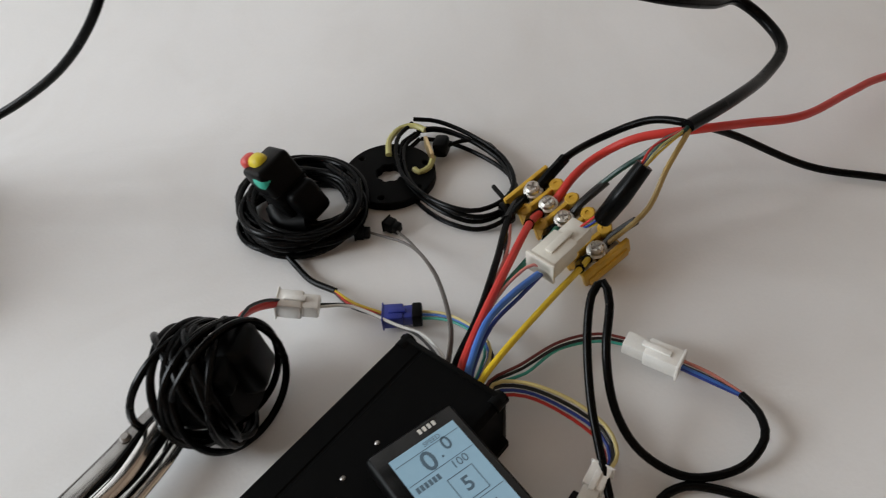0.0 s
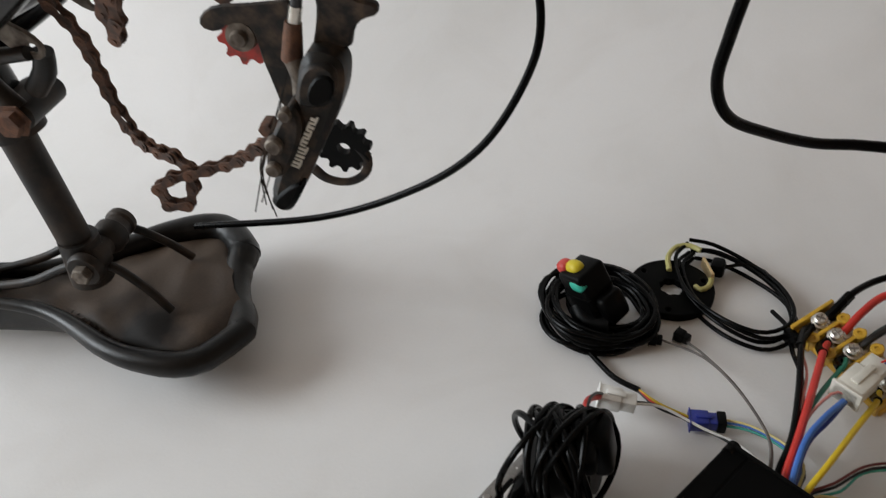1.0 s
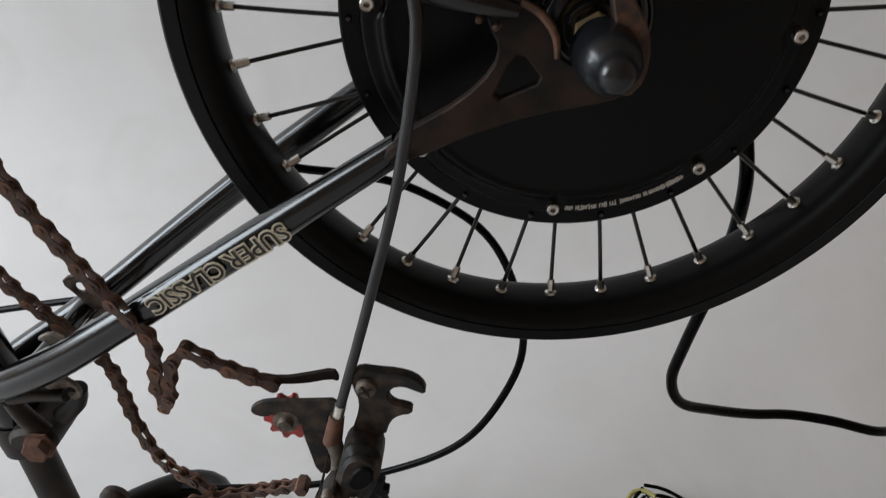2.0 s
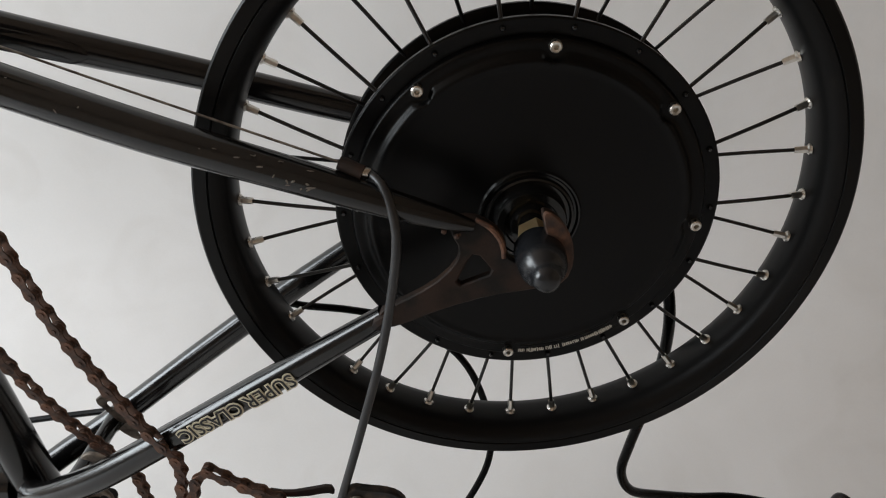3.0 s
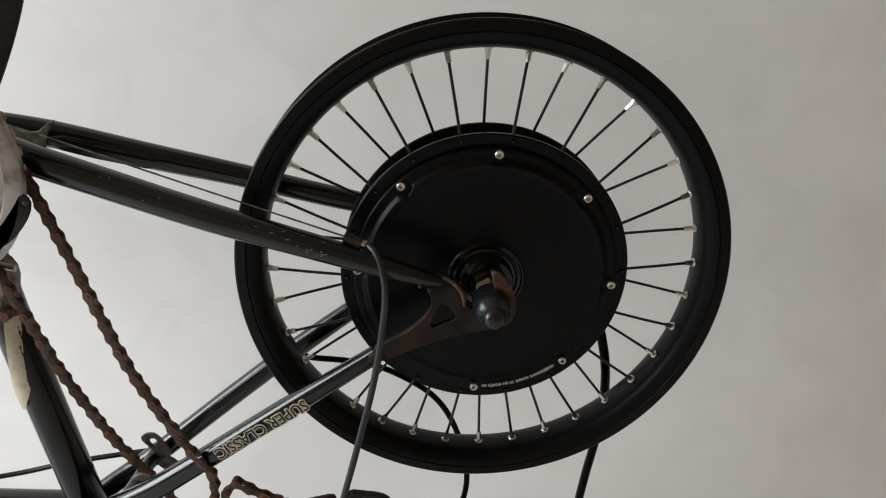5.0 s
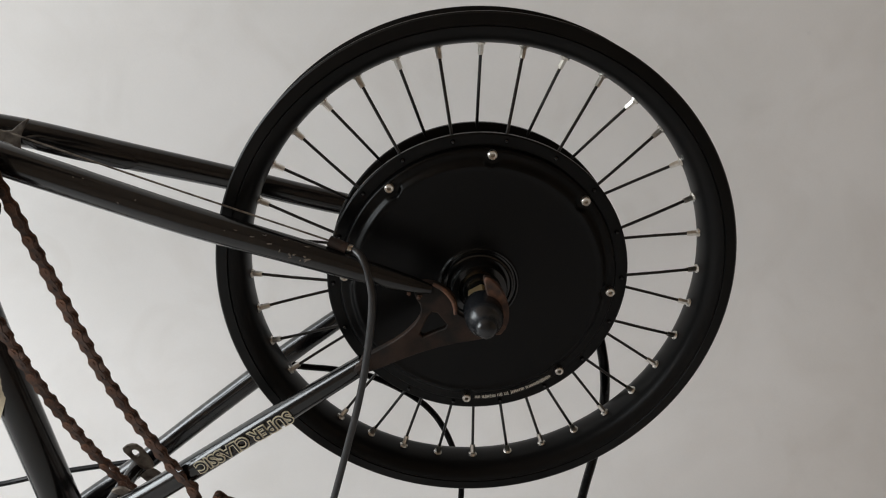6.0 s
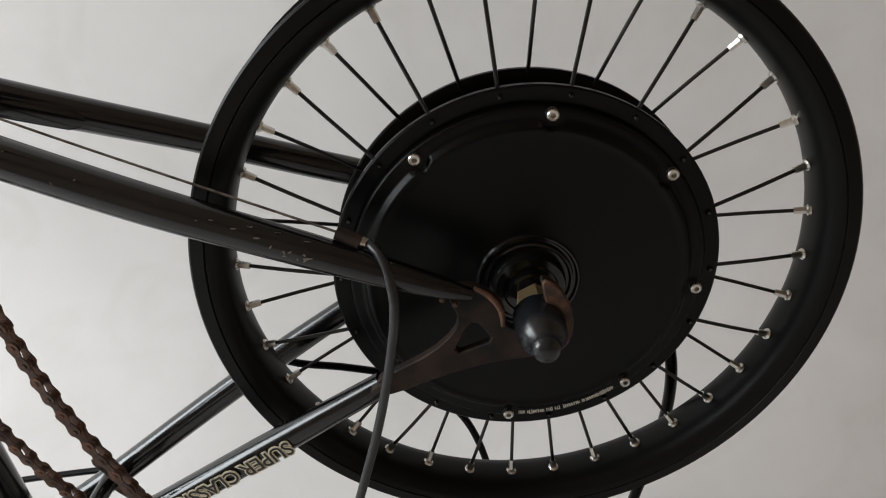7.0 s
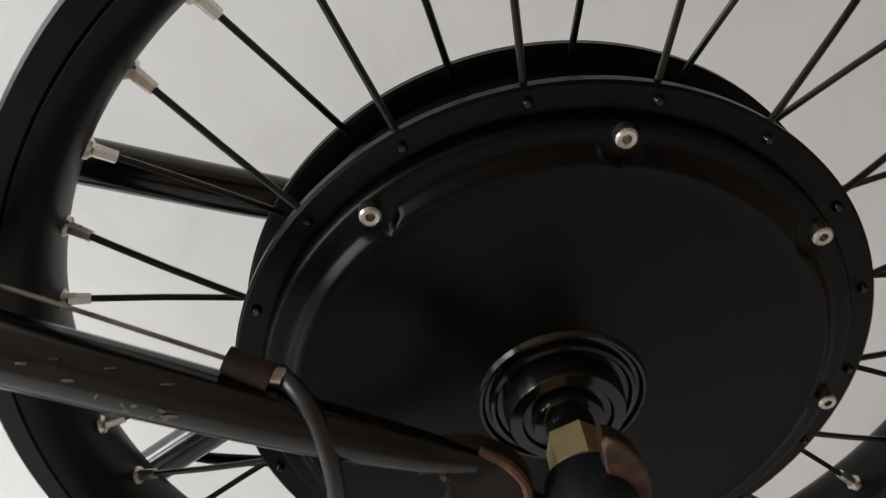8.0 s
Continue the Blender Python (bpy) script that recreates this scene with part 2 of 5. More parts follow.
def lathe(profile, seg=48, closed=False, bm=None):
    """Turns (radius, y) pairs round the y axis."""
    bm = bm or bmesh.new()
    rings = []
    for r, y in profile:
        if r < 1e-6:
            rings.append([bm.verts.new((0, y, 0))])
        else:
            rings.append([bm.verts.new((r * math.cos(2 * math.pi * j / seg), y, r * math.sin(2 * math.pi * j / seg))) for j in range(seg)])
    pairs = list(zip(rings, rings[1:])) + ([(rings[-1], rings[0])] if closed else [])
    for u, v in pairs:
        for j in range(seg):
            k = (j + 1) % seg
            if len(u) == 1 and len(v) == 1:
                continue
            if len(u) == 1:
                bm.faces.new((u[0], v[k], v[j]))
            elif len(v) == 1:
                bm.faces.new((u[j], u[k], v[0]))
            else:
                bm.faces.new((u[j], u[k], v[k], v[j]))
    return bm


def rounded(pts, n=2, w=0.25):
    """Cuts the corners of an outline n times, for worn, rounded shapes."""
    p = [Vector(q) for q in pts]
    for _ in range(n):
        q = []
        for i in range(len(p)):
            a, b = p[i], p[(i + 1) % len(p)]
            q += [a.lerp(b, w), a.lerp(b, 1 - w)]
        p = q
    return p


def plate(outline, y0, y1, holes=(), bevel=0.0006, soft=1):
    """A flat piece cut to an (x, z) outline, between two depths, with holes through it."""
    bm = bmesh.new()
    edges = []
    for loop in [rounded(outline, soft) if soft else [Vector(q) for q in outline], *holes]:
        vs = [bm.verts.new((q[0], y0, q[1])) for q in loop]
        edges += [bm.edges.new((vs[i], vs[(i + 1) % len(vs)])) for i in range(len(vs))]
    bmesh.ops.triangle_fill(bm, edges=edges, use_beauty=True, use_dissolve=False)
    bmesh.ops.recalc_face_normals(bm, faces=bm.faces)
    ext = bmesh.ops.extrude_face_region(bm, geom=bm.faces[:])
    bmesh.ops.translate(bm, verts=[g for g in ext["geom"] if isinstance(g, bmesh.types.BMVert)], vec=(0, y1 - y0, 0))
    bmesh.ops.recalc_face_normals(bm, faces=bm.faces)
    if bevel:
        sharp = [e for e in bm.edges if len(e.link_faces) == 2 and e.calc_face_angle(0) > 1.2]
        bmesh.ops.bevel(bm, geom=sharp, offset=bevel, segments=1, affect="EDGES")
    return bm


def ring_points(cx, cz, r, n=16):
    return [(cx + r * math.cos(2 * math.pi * k / n), cz + r * math.sin(2 * math.pi * k / n)) for k in range(n)]


def box(sx, sy, sz, bevel=0.001, m=None, bm=None, segments=2):
    one = bmesh.new()
    bmesh.ops.create_cube(one, size=1.0)
    bmesh.ops.scale(one, vec=(sx, sy, sz), verts=one.verts)
    if bevel:
        bmesh.ops.bevel(one, geom=one.edges[:], offset=bevel, segments=segments, affect="EDGES", profile=0.5)
    if m:
        bmesh.ops.transform(one, matrix=m, verts=one.verts)
    if bm is None:
        return one
    tmp = bpy.data.meshes.new("tmp")
    one.to_mesh(tmp)
    one.free()
    bm.from_mesh(tmp)
    bpy.data.meshes.remove(tmp)
    return bm


def basis(origin, x, y=None, z=(0, 0, 1)):
    """A pose whose x axis lies along x, and whose z axis is as near to z as can be."""
    x = Vector(x).normalized()
    z = (Vector(z) - x * Vector(z).dot(x)).normalized()
    y = z.cross(x)
    m = Matrix((x, y, z)).transposed().to_4x4()
    m.translation = Vector(origin)
    return m


def text_mesh(name, words, size, material, m, depth=0.0002, parent=None, bold=0.0, label="", squeeze=1.0, length=0.0):
    c = bpy.data.curves.new(name, "FONT")
    c.body, c.size, c.extrude, c.offset = words, size, depth, bold
    c.align_x, c.align_y, c.resolution_u = "CENTER", "CENTER", 3
    t = bpy.data.objects.new("tmp_text", c)
    scene.collection.objects.link(t)
    me = bpy.data.meshes.new_from_object(t.evaluated_get(bpy.context.evaluated_depsgraph_get()))
    bpy.data.objects.remove(t)
    bpy.data.curves.remove(c)
    if length:
        xs = [v.co.x for v in me.vertices]
        squeeze = length / (max(xs) - min(xs))
    me.transform(m @ Matrix.Diagonal((squeeze, 1, 1, 1)))
    me.name = name
    me.materials.clear()
    me.materials.append(material)
    return link(name, me, parent, None, label)


# ---- the room ----
def flat(name, verts, material, label, thick=None):
    bm = bmesh.new()
    bm.faces.new([bm.verts.new(v) for v in verts])
    if thick:
        ext = bmesh.ops.extrude_face_region(bm, geom=bm.faces[:])
        bmesh.ops.translate(bm, verts=[g for g in ext["geom"] if isinstance(g, bmesh.types.BMVert)], vec=thick)
    return tagged(part(name, bm, material, smooth=False), label, name.split("_")[0], kind="structure")


COVE_Y, COVE_R = 0.52, 0.34


def sweep_sheet():
    """The floor, and the white wall behind that rises out of it in a soft cove."""
    def ripple(x, s):
        return 0.0016 * noise.noise(Vector((x * 2.3, s * 3.1, 4.0))) + 0.0006 * noise.noise(Vector((x * 8, s * 9, 1.0)))
    nx = 90
    xs = [ROOM_W + (ROOM_E - ROOM_W) * i / nx for i in range(nx + 1)]
    for name, ss in (("floor", [ROOM_S + (COVE_Y - ROOM_S) * k / 60 for k in range(61)]),
                     ("wall_north", [COVE_Y + (ROOM_H - COVE_R + COVE_R * math.pi / 2) * k / 90 for k in range(91)])):
        bm = bmesh.new()
        rows = []
        for s in ss:
            row = []
            for x in xs:
                h = ripple(x, s) if s > 0.50 else 0.0
                h *= min(1.0, max(0.0, (s - 0.50) / 0.1))
                if s <= COVE_Y:
                    q = (x, s, h)
                else:
                    a = (s - COVE_Y) / COVE_R
                    if a < math.pi / 2:
                        q = (x, COVE_Y + (COVE_R - h) * math.sin(a), COVE_R - (COVE_R - h) * math.cos(a))
                    else:
                        q = (x, COVE_Y + COVE_R - h, COVE_R + (s - COVE_Y - COVE_R * math.pi / 2))
                row.append(bm.verts.new(q))
            rows.append(row)
        for a, b in zip(rows, rows[1:]):
            for i in range(nx):
                bm.faces.new((a[i], a[i + 1], b[i + 1], b[i]))
        ob = part(name, bm, WHITE, angle=80)
        tagged(ob, {"floor": "white painted floor with faint stains and specks", "wall_north": "plain white wall rising from floor in soft curve"}[name], name.split("_")[0], kind="structure")


sweep_sheet()
NW = ROOM_N + 0.02
# unseen walls and ceiling, added to close the room and bounce warm light
flat("wall_south", [(ROOM_W, ROOM_S, 0), (ROOM_E, ROOM_S, 0), (ROOM_E, ROOM_S, ROOM_H), (ROOM_W, ROOM_S, ROOM_H)], BOUNCE_BEIGE, "unseen beige wall added for warm bounce light", (0, -0.1, 0))
flat("wall_east", [(ROOM_E, ROOM_S, 0), (ROOM_E, NW, 0), (ROOM_E, NW, ROOM_H), (ROOM_E, ROOM_S, ROOM_H)], BOUNCE_BEIGE, "unseen beige wall added for warm bounce light", (0.1, 0, 0))
flat("ceiling", [(ROOM_W, ROOM_S, ROOM_H), (ROOM_E, ROOM_S, ROOM_H), (ROOM_E, NW, ROOM_H), (ROOM_W, NW, ROOM_H)], BOUNCE_BEIGE, "unseen beige ceiling added for warm bounce light", (0, 0, 0.1))


def window_wall():
    # unseen wall, added to hold the window opening and bounce light
    bm = plate([(ROOM_S, 0), (NW, 0), (NW, ROOM_H), (ROOM_S, ROOM_H)], 0, -0.14, holes=[[(WIN_Y0, WIN_Z0), (WIN_Y1, WIN_Z0), (WIN_Y1, WIN_Z1), (WIN_Y0, WIN_Z1)]], bevel=0, soft=0)
    bmesh.ops.transform(bm, matrix=Matrix(((0, 1, 0, ROOM_W), (1, 0, 0, 0), (0, 0, 1, 0), (0, 0, 0, 1))), verts=bm.verts)
    tagged(part("wall_west", bm, BOUNCE_BEIGE, smooth=False), "unseen beige wall added round the window opening", "wall", kind="structure")


window_wall()

# ---- the bicycle, standing upside down on its saddle ----
MID = 0.364
# the wheel leans a little: its axis, and the turn that lays local y along it
AXIS = Vector((-0.0772, 0.9962, 0.0392)).normalized()
ACROSS = (Vector((1, 0, 0)) - AXIS * AXIS.x).normalized()
WHEEL = Matrix((ACROSS, AXIS, ACROSS.cross(AXIS))).transposed().to_4x4()
WHEEL.translation = Vector((-0.1786, 0.3481, 0.4864))
WHEEL = WHEEL @ Matrix.Translation((0, -0.3464, 0))
bicycle = thing("bicycle", (-0.53, MID, 0.0), "old black bicycle standing upside down, rear hub motor wheel up", "bicycle")


def frame_tubes():
    near = [(-0.560, 0.3416, 0.5980), (-0.509, 0.3267, 0.5815), (-0.453, 0.3228, 0.5642), (-0.371, 0.3150, 0.5413), (-0.290, 0.3082, 0.5215), (-0.249, 0.3063, 0.5105), (-0.224, 0.3058, 0.5040), (-0.210, 0.3060, 0.5005)]
    part("chainstay", tube(near, [0.0112, 0.0112, 0.0110, 0.0104, 0.0090, 0.0074, 0.0056, 0.0030], 18), PAINT, bicycle)
    far = [(-0.575, 0.3807, 0.5918), (-0.521, 0.3945, 0.5805), (-0.447, 0.4046, 0.5615), (-0.380, 0.4136, 0.5451), (-0.291, 0.4199, 0.5236), (-0.214, 0.4211, 0.5108)]
    stay = part("chainstay", tube(far, [0.0108, 0.0110, 0.0105, 0.0095, 0.0090, 0.0062], 18), PAINT, bicycle)
    part("tyre_dimple", tube([(-0.516, 0.3850, 0.5775), (-0.506, 0.3860, 0.5752), (-0.480, 0.3880, 0.5690), (-0.445, 0.3945, 0.5600), (-0.437, 0.3965, 0.5580)], [0.002, 0.0062, 0.0068, 0.0064, 0.0020], 14, flat=0.42), HUBGLOSS, stay)
    near = [(-0.516, 0.346, 0.259), (-0.497, 0.332, 0.2715), (-0.4505, 0.3225, 0.3005), (-0.404, 0.3184, 0.3338), (-0.330, 0.3155, 0.3875), (-0.257, 0.3136, 0.4398)]
    part("seatstay", tube(near, [0.0095, 0.0098, 0.0098, 0.0092, 0.0086, 0.0068], 18), PAINT, bicycle)
    far = [(-0.545, 0.3800, 0.2330), (-0.520, 0.3960, 0.2485), (-0.476, 0.4115, 0.2772), (-0.400, 0.4182, 0.3390), (-0.336, 0.4214, 0.3901), (-0.250, 0.4244, 0.4550)]
    part("seatstay", tube(far, [0.0095, 0.0095, 0.0095, 0.0092, 0.0090, 0.0075], 18), PAINT, bicycle)
    part("seat_tube", tube([(-0.5140, MID, 0.197), (-0.5230, MID, 0.250), (-0.5555, MID, 0.410), (-0.5825, MID, 0.570)], 0.0152, 24), PAINT, bicycle)
    part("top_tube", tube([(-0.5370, MID, 0.2490), (-0.7420, MID, 0.2460), (-1.0120, MID, 0.2420)], 0.0155, 20), PAINT, bicycle)
    shell = part("bottom_bracket", lathe([(0.0, -0.036), (0.018, -0.036), (0.0205, -0.033), (0.0205, 0.033), (0.018, 0.036), (0.0, 0.036)], 28), PAINT, bicycle, m=Matrix.Translation((-0.5800, MID, 0.5870)))
    # pale wedge of the seat tube's transfer
    bm = bmesh.new()
    axis0, axis1 = Vector((-0.5499, MID, 0.3600)), Vector((-0.5620, MID, 0.4400))
    d = (axis1 - axis0).normalized()
    side = Vector((d.z, 0, -d.x))
    grid = []
    for i in range(15):
        t = i / 14
        c = axis0.lerp(axis1, t)
        half = 0.50 * math.sin(min(1.0, 0.08 + t * 3.0) * math.pi / 2)
        mid = -0.30 + 1.15 * t
        grid.append([bm.verts.new(c + (Vector((0, -1, 0)) * math.cos(mid + half * u) + side * math.sin(mid + half * u)) * 0.0163) for u in (-1, -0.5, 0, 0.5, 1)])
    for a, b in zip(grid, grid[1:]):
        for k in range(4):
            bm.faces.new((a[k], a[k + 1], b[k + 1], b[k]))
    part("transfer", bm, CREAM, bicycle, "cream transfer stripe")


frame_tubes()


def dropouts():
    tri = [(-0.2097, 0.4830), (-0.2062, 0.4825), (-0.1997, 0.4745), (-0.2007, 0.4715), (-0.2157, 0.4645), (-0.2182, 0.4665), (-0.2127, 0.4790)]
    out = [(-0.2232, 0.5030), (-0.2112, 0.5055), (-0.2002, 0.5005), (-0.1932, 0.4920), (-0.1927, 0.4830), (-0.1872, 0.4795), (-0.1802, 0.4800), (-0.1747, 0.4850), (-0.1732, 0.4950), (-0.1757, 0.5050),
           (-0.1767, 0.5095), (-0.1712, 0.5085), (-0.1637, 0.5010), (-0.1587, 0.4890), (-0.1592, 0.4750), (-0.1662, 0.4670), (-0.1792, 0.4630), (-0.1992, 0.4590), (-0.2262, 0.4490), (-0.2492, 0.4370), (-0.2592, 0.4355),
           (-0.2607, 0.4455), (-0.2512, 0.4510), (-0.2312, 0.4635), (-0.2187, 0.4770), (-0.2167, 0.4865), (-0.2212, 0.4940)]
    part("dropout", plate(out, 0.3075, 0.3135, [tri], bevel=0.0008), RUST_PLATE, bicycle, "rusty black dropout plate with a triangular hole")
    part("dropout", plate(out, 0.4180, 0.4240, [tri], bevel=0.0008), RUST_PLATE, bicycle)
    arm = [(-0.1764, 0.5105), (-0.1702, 0.5090), (-0.1627, 0.5010), (-0.1582, 0.4890), (-0.1587, 0.4750), (-0.1652, 0.4670), (-0.1702, 0.4730), (-0.1702, 0.4880), (-0.1737, 0.4990)]
    part("dropout_hook", plate(arm, 0.3050, 0.3078, bevel=0.0008), RUST, bicycle, "orange-brown rusty hook of the dropout")
    part("dropout_edge", tube([(-0.2092, 0.3068, 0.5040), (-0.2012, 0.3062, 0.4995), (-0.1952, 0.3058, 0.4915), (-0.1940, 0.3058, 0.4830)], [0.0013, 0.0016, 0.0016, 0.0012], 8, 0.003), RUST, bicycle)
    rnd = random.Random(5)
    bm = bmesh.new()
    for k in range(9):
        q = Vector((-0.2192 + rnd.uniform(-0.006, 0.005), 0.3075 + rnd.uniform(-0.002, 0.001), 0.4995 + rnd.uniform(-0.005, 0.004)))
        bmesh.ops.create_icosphere(bm, subdivisions=1, radius=rnd.uniform(0.0009, 0.0018), matrix=Matrix.Translation(q))
    part("weld", bm, RUST, bicycle)
    part("weld", tube([(-0.2552, 0.3080, 0.4425), (-0.2592, 0.3085, 0.4395), (-0.2617, 0.3090, 0.4360)], [0.003, 0.004, 0.003], 8, 0.002), RUST_PLATE, bicycle)


dropouts()


PRINT0, PRINT1, PRINT_R = -90.0, -54.5, 0.0963


def cover_mesh():
    """The motor's side cover: a raised plate whose bevelled edge is cut away round each of the eight screws."""
    radii = [0.1000, 0.0997, 0.0990, 0.0984, 0.0978, 0.0960, 0.0940, 0.0925, 0.0915, 0.0905, 0.0896, 0.0888, 0.0880, 0.0870, 0.0855, 0.0835, 0.0600, 0.0282]
    depths = [0.3552, 0.3526, 0.3514, 0.3508, 0.3506, 0.3506, 0.3506, 0.3505, 0.3496, 0.3484, 0.3474, 0.3468, 0.3466, 0.3468, 0.3472, 0.3474, 0.3474, 0.3473]
    bm, rings, n = bmesh.new(), [], 432
    for r, y in zip(radii, depths):
        ring = []
        for j in range(n):
            a = 2 * math.pi * j / n
            off = (math.degrees(a) + 4.1 + 22.5) % 45 - 22.5
            far = math.hypot(r - 0.0958, 0.0958 * radians(off))
            k = min(1.0, max(0.0, (0.0082 - far) / 0.0012))
            ring.append(bm.verts.new((r * math.cos(a), y + (max(y, 0.3506) - y) * k, r * math.sin(a))))
        rings.append(ring)
    for u, v in zip(rings, rings[1:]):
        for j in range(n):
            bm.faces.new((u[j], u[(j + 1) % n], v[(j + 1) % n], v[j]))
    return bm


def wheel():
    rim = [(0.1877, 0.3552), (0.1877, 0.3575), (0.1850, 0.3588), (0.178, 0.3610), (0.1765, 0.365), (0.1765, 0.379), (0.178, 0.3832), (0.1850, 0.3854), (0.1877, 0.3867), (0.1877, 0.3890), (0.1865, 0.3902),
           (0.1794, 0.3910), (0.1789, 0.3902), (0.1782, 0.3908), (0.1757, 0.3904), (0.1720, 0.3888), (0.1688, 0.3850), (0.1668, 0.3790), (0.1662, 0.3721), (0.1668, 0.3652), (0.1688, 0.3592), (0.1720, 0.3554), (0.1757, 0.3538), (0.1782, 0.3534), (0.1789, 0.3540), (0.1794, 0.3532), (0.1865, 0.3540)]
    w = part("wheel", lathe(rim, 200, closed=True), RIMBLACK, bicycle, "black alloy rim laced to a black hub motor", WHEEL, angle=28)
    shell = [(0.0900, 0.3562), (0.1000, 0.3556), (0.1080, 0.3552), (0.1090, 0.3560), (0.1090, 0.3590), (0.1080, 0.3600), (0.1010, 0.3612), (0.0996, 0.3640), (0.0996, 0.3810), (0.1010, 0.3836), (0.1080, 0.3848), (0.1090, 0.3858), (0.1090, 0.3884), (0.1080, 0.3892), (0.0900, 0.3935), (0.0400, 0.3955), (0.012, 0.402), (0.0, 0.402)]
    part("hub_shell", lathe(shell, 160), HUBBLACK, w, m=WHEEL, angle=25)
    boss = [(0.0292, 0.3475), (0.0282, 0.3457), (0.0272, 0.3457), (0.0262, 0.3472), (0.0250, 0.3472), (0.0244, 0.3450), (0.0232, 0.3446), (0.0222, 0.3460), (0.0204, 0.3460),
            (0.0198, 0.3395), (0.0190, 0.3376), (0.0152, 0.3372), (0.0144, 0.3384), (0.0122, 0.3384), (0.0114, 0.3352), (0.0092, 0.3346), (0.0, 0.3346)]
    part("side_cover", cover_mesh(), HUBBLACK, w, m=WHEEL, angle=50)
    part("axle_boss", lathe(boss, 96), HUBGLOSS, w, m=WHEEL, angle=40)
    part("axle", lathe([(0.0, 0.2900), (0.0080, 0.2900), (0.0080, 0.4600), (0.0, 0.4600)], 24), HUBGLOSS, w, m=WHEEL)
    nut = lathe([(0.0060, 0.3140), (0.0092, 0.3140), (0.0102, 0.3148), (0.0102, 0.3272), (0.0094, 0.3280), (0.0060, 0.3280)], 6)
    part("axle_nut", nut, BRASS, w, "brass axle nut", WHEEL @ Matrix.Rotation(radians(30), 4, "Y"), angle=20)
    part("washer", lathe([(0.006, 0.3128), (0.0112, 0.3128), (0.0112, 0.3140), (0.006, 0.3140)], 28), BRASS, w, m=WHEEL)
    cap = [(0.0, 0.2770), (0.0040, 0.2773), (0.0068, 0.2792), (0.0080, 0.2825), (0.0086, 0.2860), (0.0108, 0.2885), (0.0130, 0.2920), (0.0138, 0.2965), (0.0146, 0.3085), (0.0141, 0.3118), (0.0100, 0.3126)]
    cap = [(r * 0.92, y) for r, y in cap]
    part("axle_cap", lathe(cap, 40), CAPRUBBER, w, "domed dark rubber axle cap", WHEEL, angle=50)
    # spokes and nipples, alternately to the near and the far flange
    hole = 0.1046
    meshes = []
    for y, twist in ((0.3576, 0.5), (0.3868, 0.5)):
        a = radians(twist)
        inner, outer = Vector((hole * math.cos(a), y, hole * math.sin(a))), Vector((0.1664, 0.3721, 0))
        d = (inner - outer).normalized()
        sp = tube([inner - Vector((0, (y - 0.3721) * 0.10, 0)), inner + (outer - inner) * 0.5, outer], 0.00115, 8, 0.03)
        ni = tube([outer - d * 0.0005, outer + d * 0.0010], [0.0036, 0.0034], 14, 0.01)
        tube([outer + d * 0.0010, outer + d * 0.0018], [0.0032, 0.0023], 14, 0.01, ni)
        tube([outer + d * 0.0018, outer + d * 0.0086], [0.0022, 0.0020], 6, 0.01, ni)
        head = lathe([(0.0, -0.0020), (0.0010, -0.0018), (0.0017, -0.0008), (0.0018, 0.0004), (0.0, 0.0004)], 10)
        meshes.append((to_mesh("spoke", sp, SPOKE), to_mesh("nipple", ni, CHROME, angle=25), to_mesh("spoke_head", head, HUBGLOSS), y))
    for k in range(36):
        a = radians(-89.7 + 10 * k)
        near = k % 2
        s, n, h, y = meshes[0 if near else 1]
        m = WHEEL @ Matrix.Rotation(-a, 4, "Y")
        link("spoke", s, w, m)
        link("nipple", n, w, m)
        if near:
            link("spoke_head", h, w, m @ Matrix.Rotation(-radians(0.5), 4, "Y") @ Matrix.Translation((hole, 0.3554, 0)))
    # eight cap screws round the cover
    scr = lathe([(0.0, -0.0006), (0.0013, -0.0006), (0.0014, -0.0036), (0.0026, -0.0038), (0.0032, -0.0032), (0.0033, 0.0010), (0.0, 0.0010)], 20)
    me = to_mesh("cover_screw", scr, CHROME, angle=25)
    for k in range(8):
        a = radians(-4.1 + 45 * k)
        link("cover_screw", me, w, WHEEL @ Matrix.Translation((0.0958 * math.cos(a), 0.3502, 0.0958 * math.sin(a))))
    # printed line along the rim of the cover, as fine upright bars
    bm = bmesh.new()
    rnd = random.Random(3)
    for k in range(46):
        if k in (3, 12, 16, 20, 29):
            continue
        a = radians(PRINT0 + (PRINT1 - PRINT0) * k / 45)
        h = rnd.choice((0.0022, 0.0022, 0.0030))
        m = Matrix.Rotation(-a - math.pi / 2, 4, "Y") @ Matrix.Translation((0, 0.35025, -PRINT_R))
        box(0.0006, 0.0003, h, 0, m, bm)
        if rnd.random() < 0.8:
            box(0.0005, 0.0003, h * 0.8, 0, m @ Matrix.Translation((0.0008, 0, 0)), bm)
        if rnd.random() < 0.7:
            box(0.0013, 0.0003, 0.0005, 0, m @ Matrix.Translation((0.0003, 0, rnd.choice((-1, 0, 1)) * h * 0.4)), bm)
    part("print", bm, PRINT, w, "fine white print", WHEEL, smooth=False)


wheel()


def link_outline(pitch, r, waist):
    """The waisted side plate of a chain link."""
    pts = []
    for k in range(7):
        a = radians(-100 + 200 * k / 6)
        pts.append((pitch / 2 + r * math.cos(a), r * math.sin(a)))
    pts.append((0, waist))
    for k in range(7):
        a = radians(80 + 200 * k / 6)
        pts.append((-pitch / 2 + r * math.cos(a), r * math.sin(a)))
    pts.append((0, -waist))
    return pts


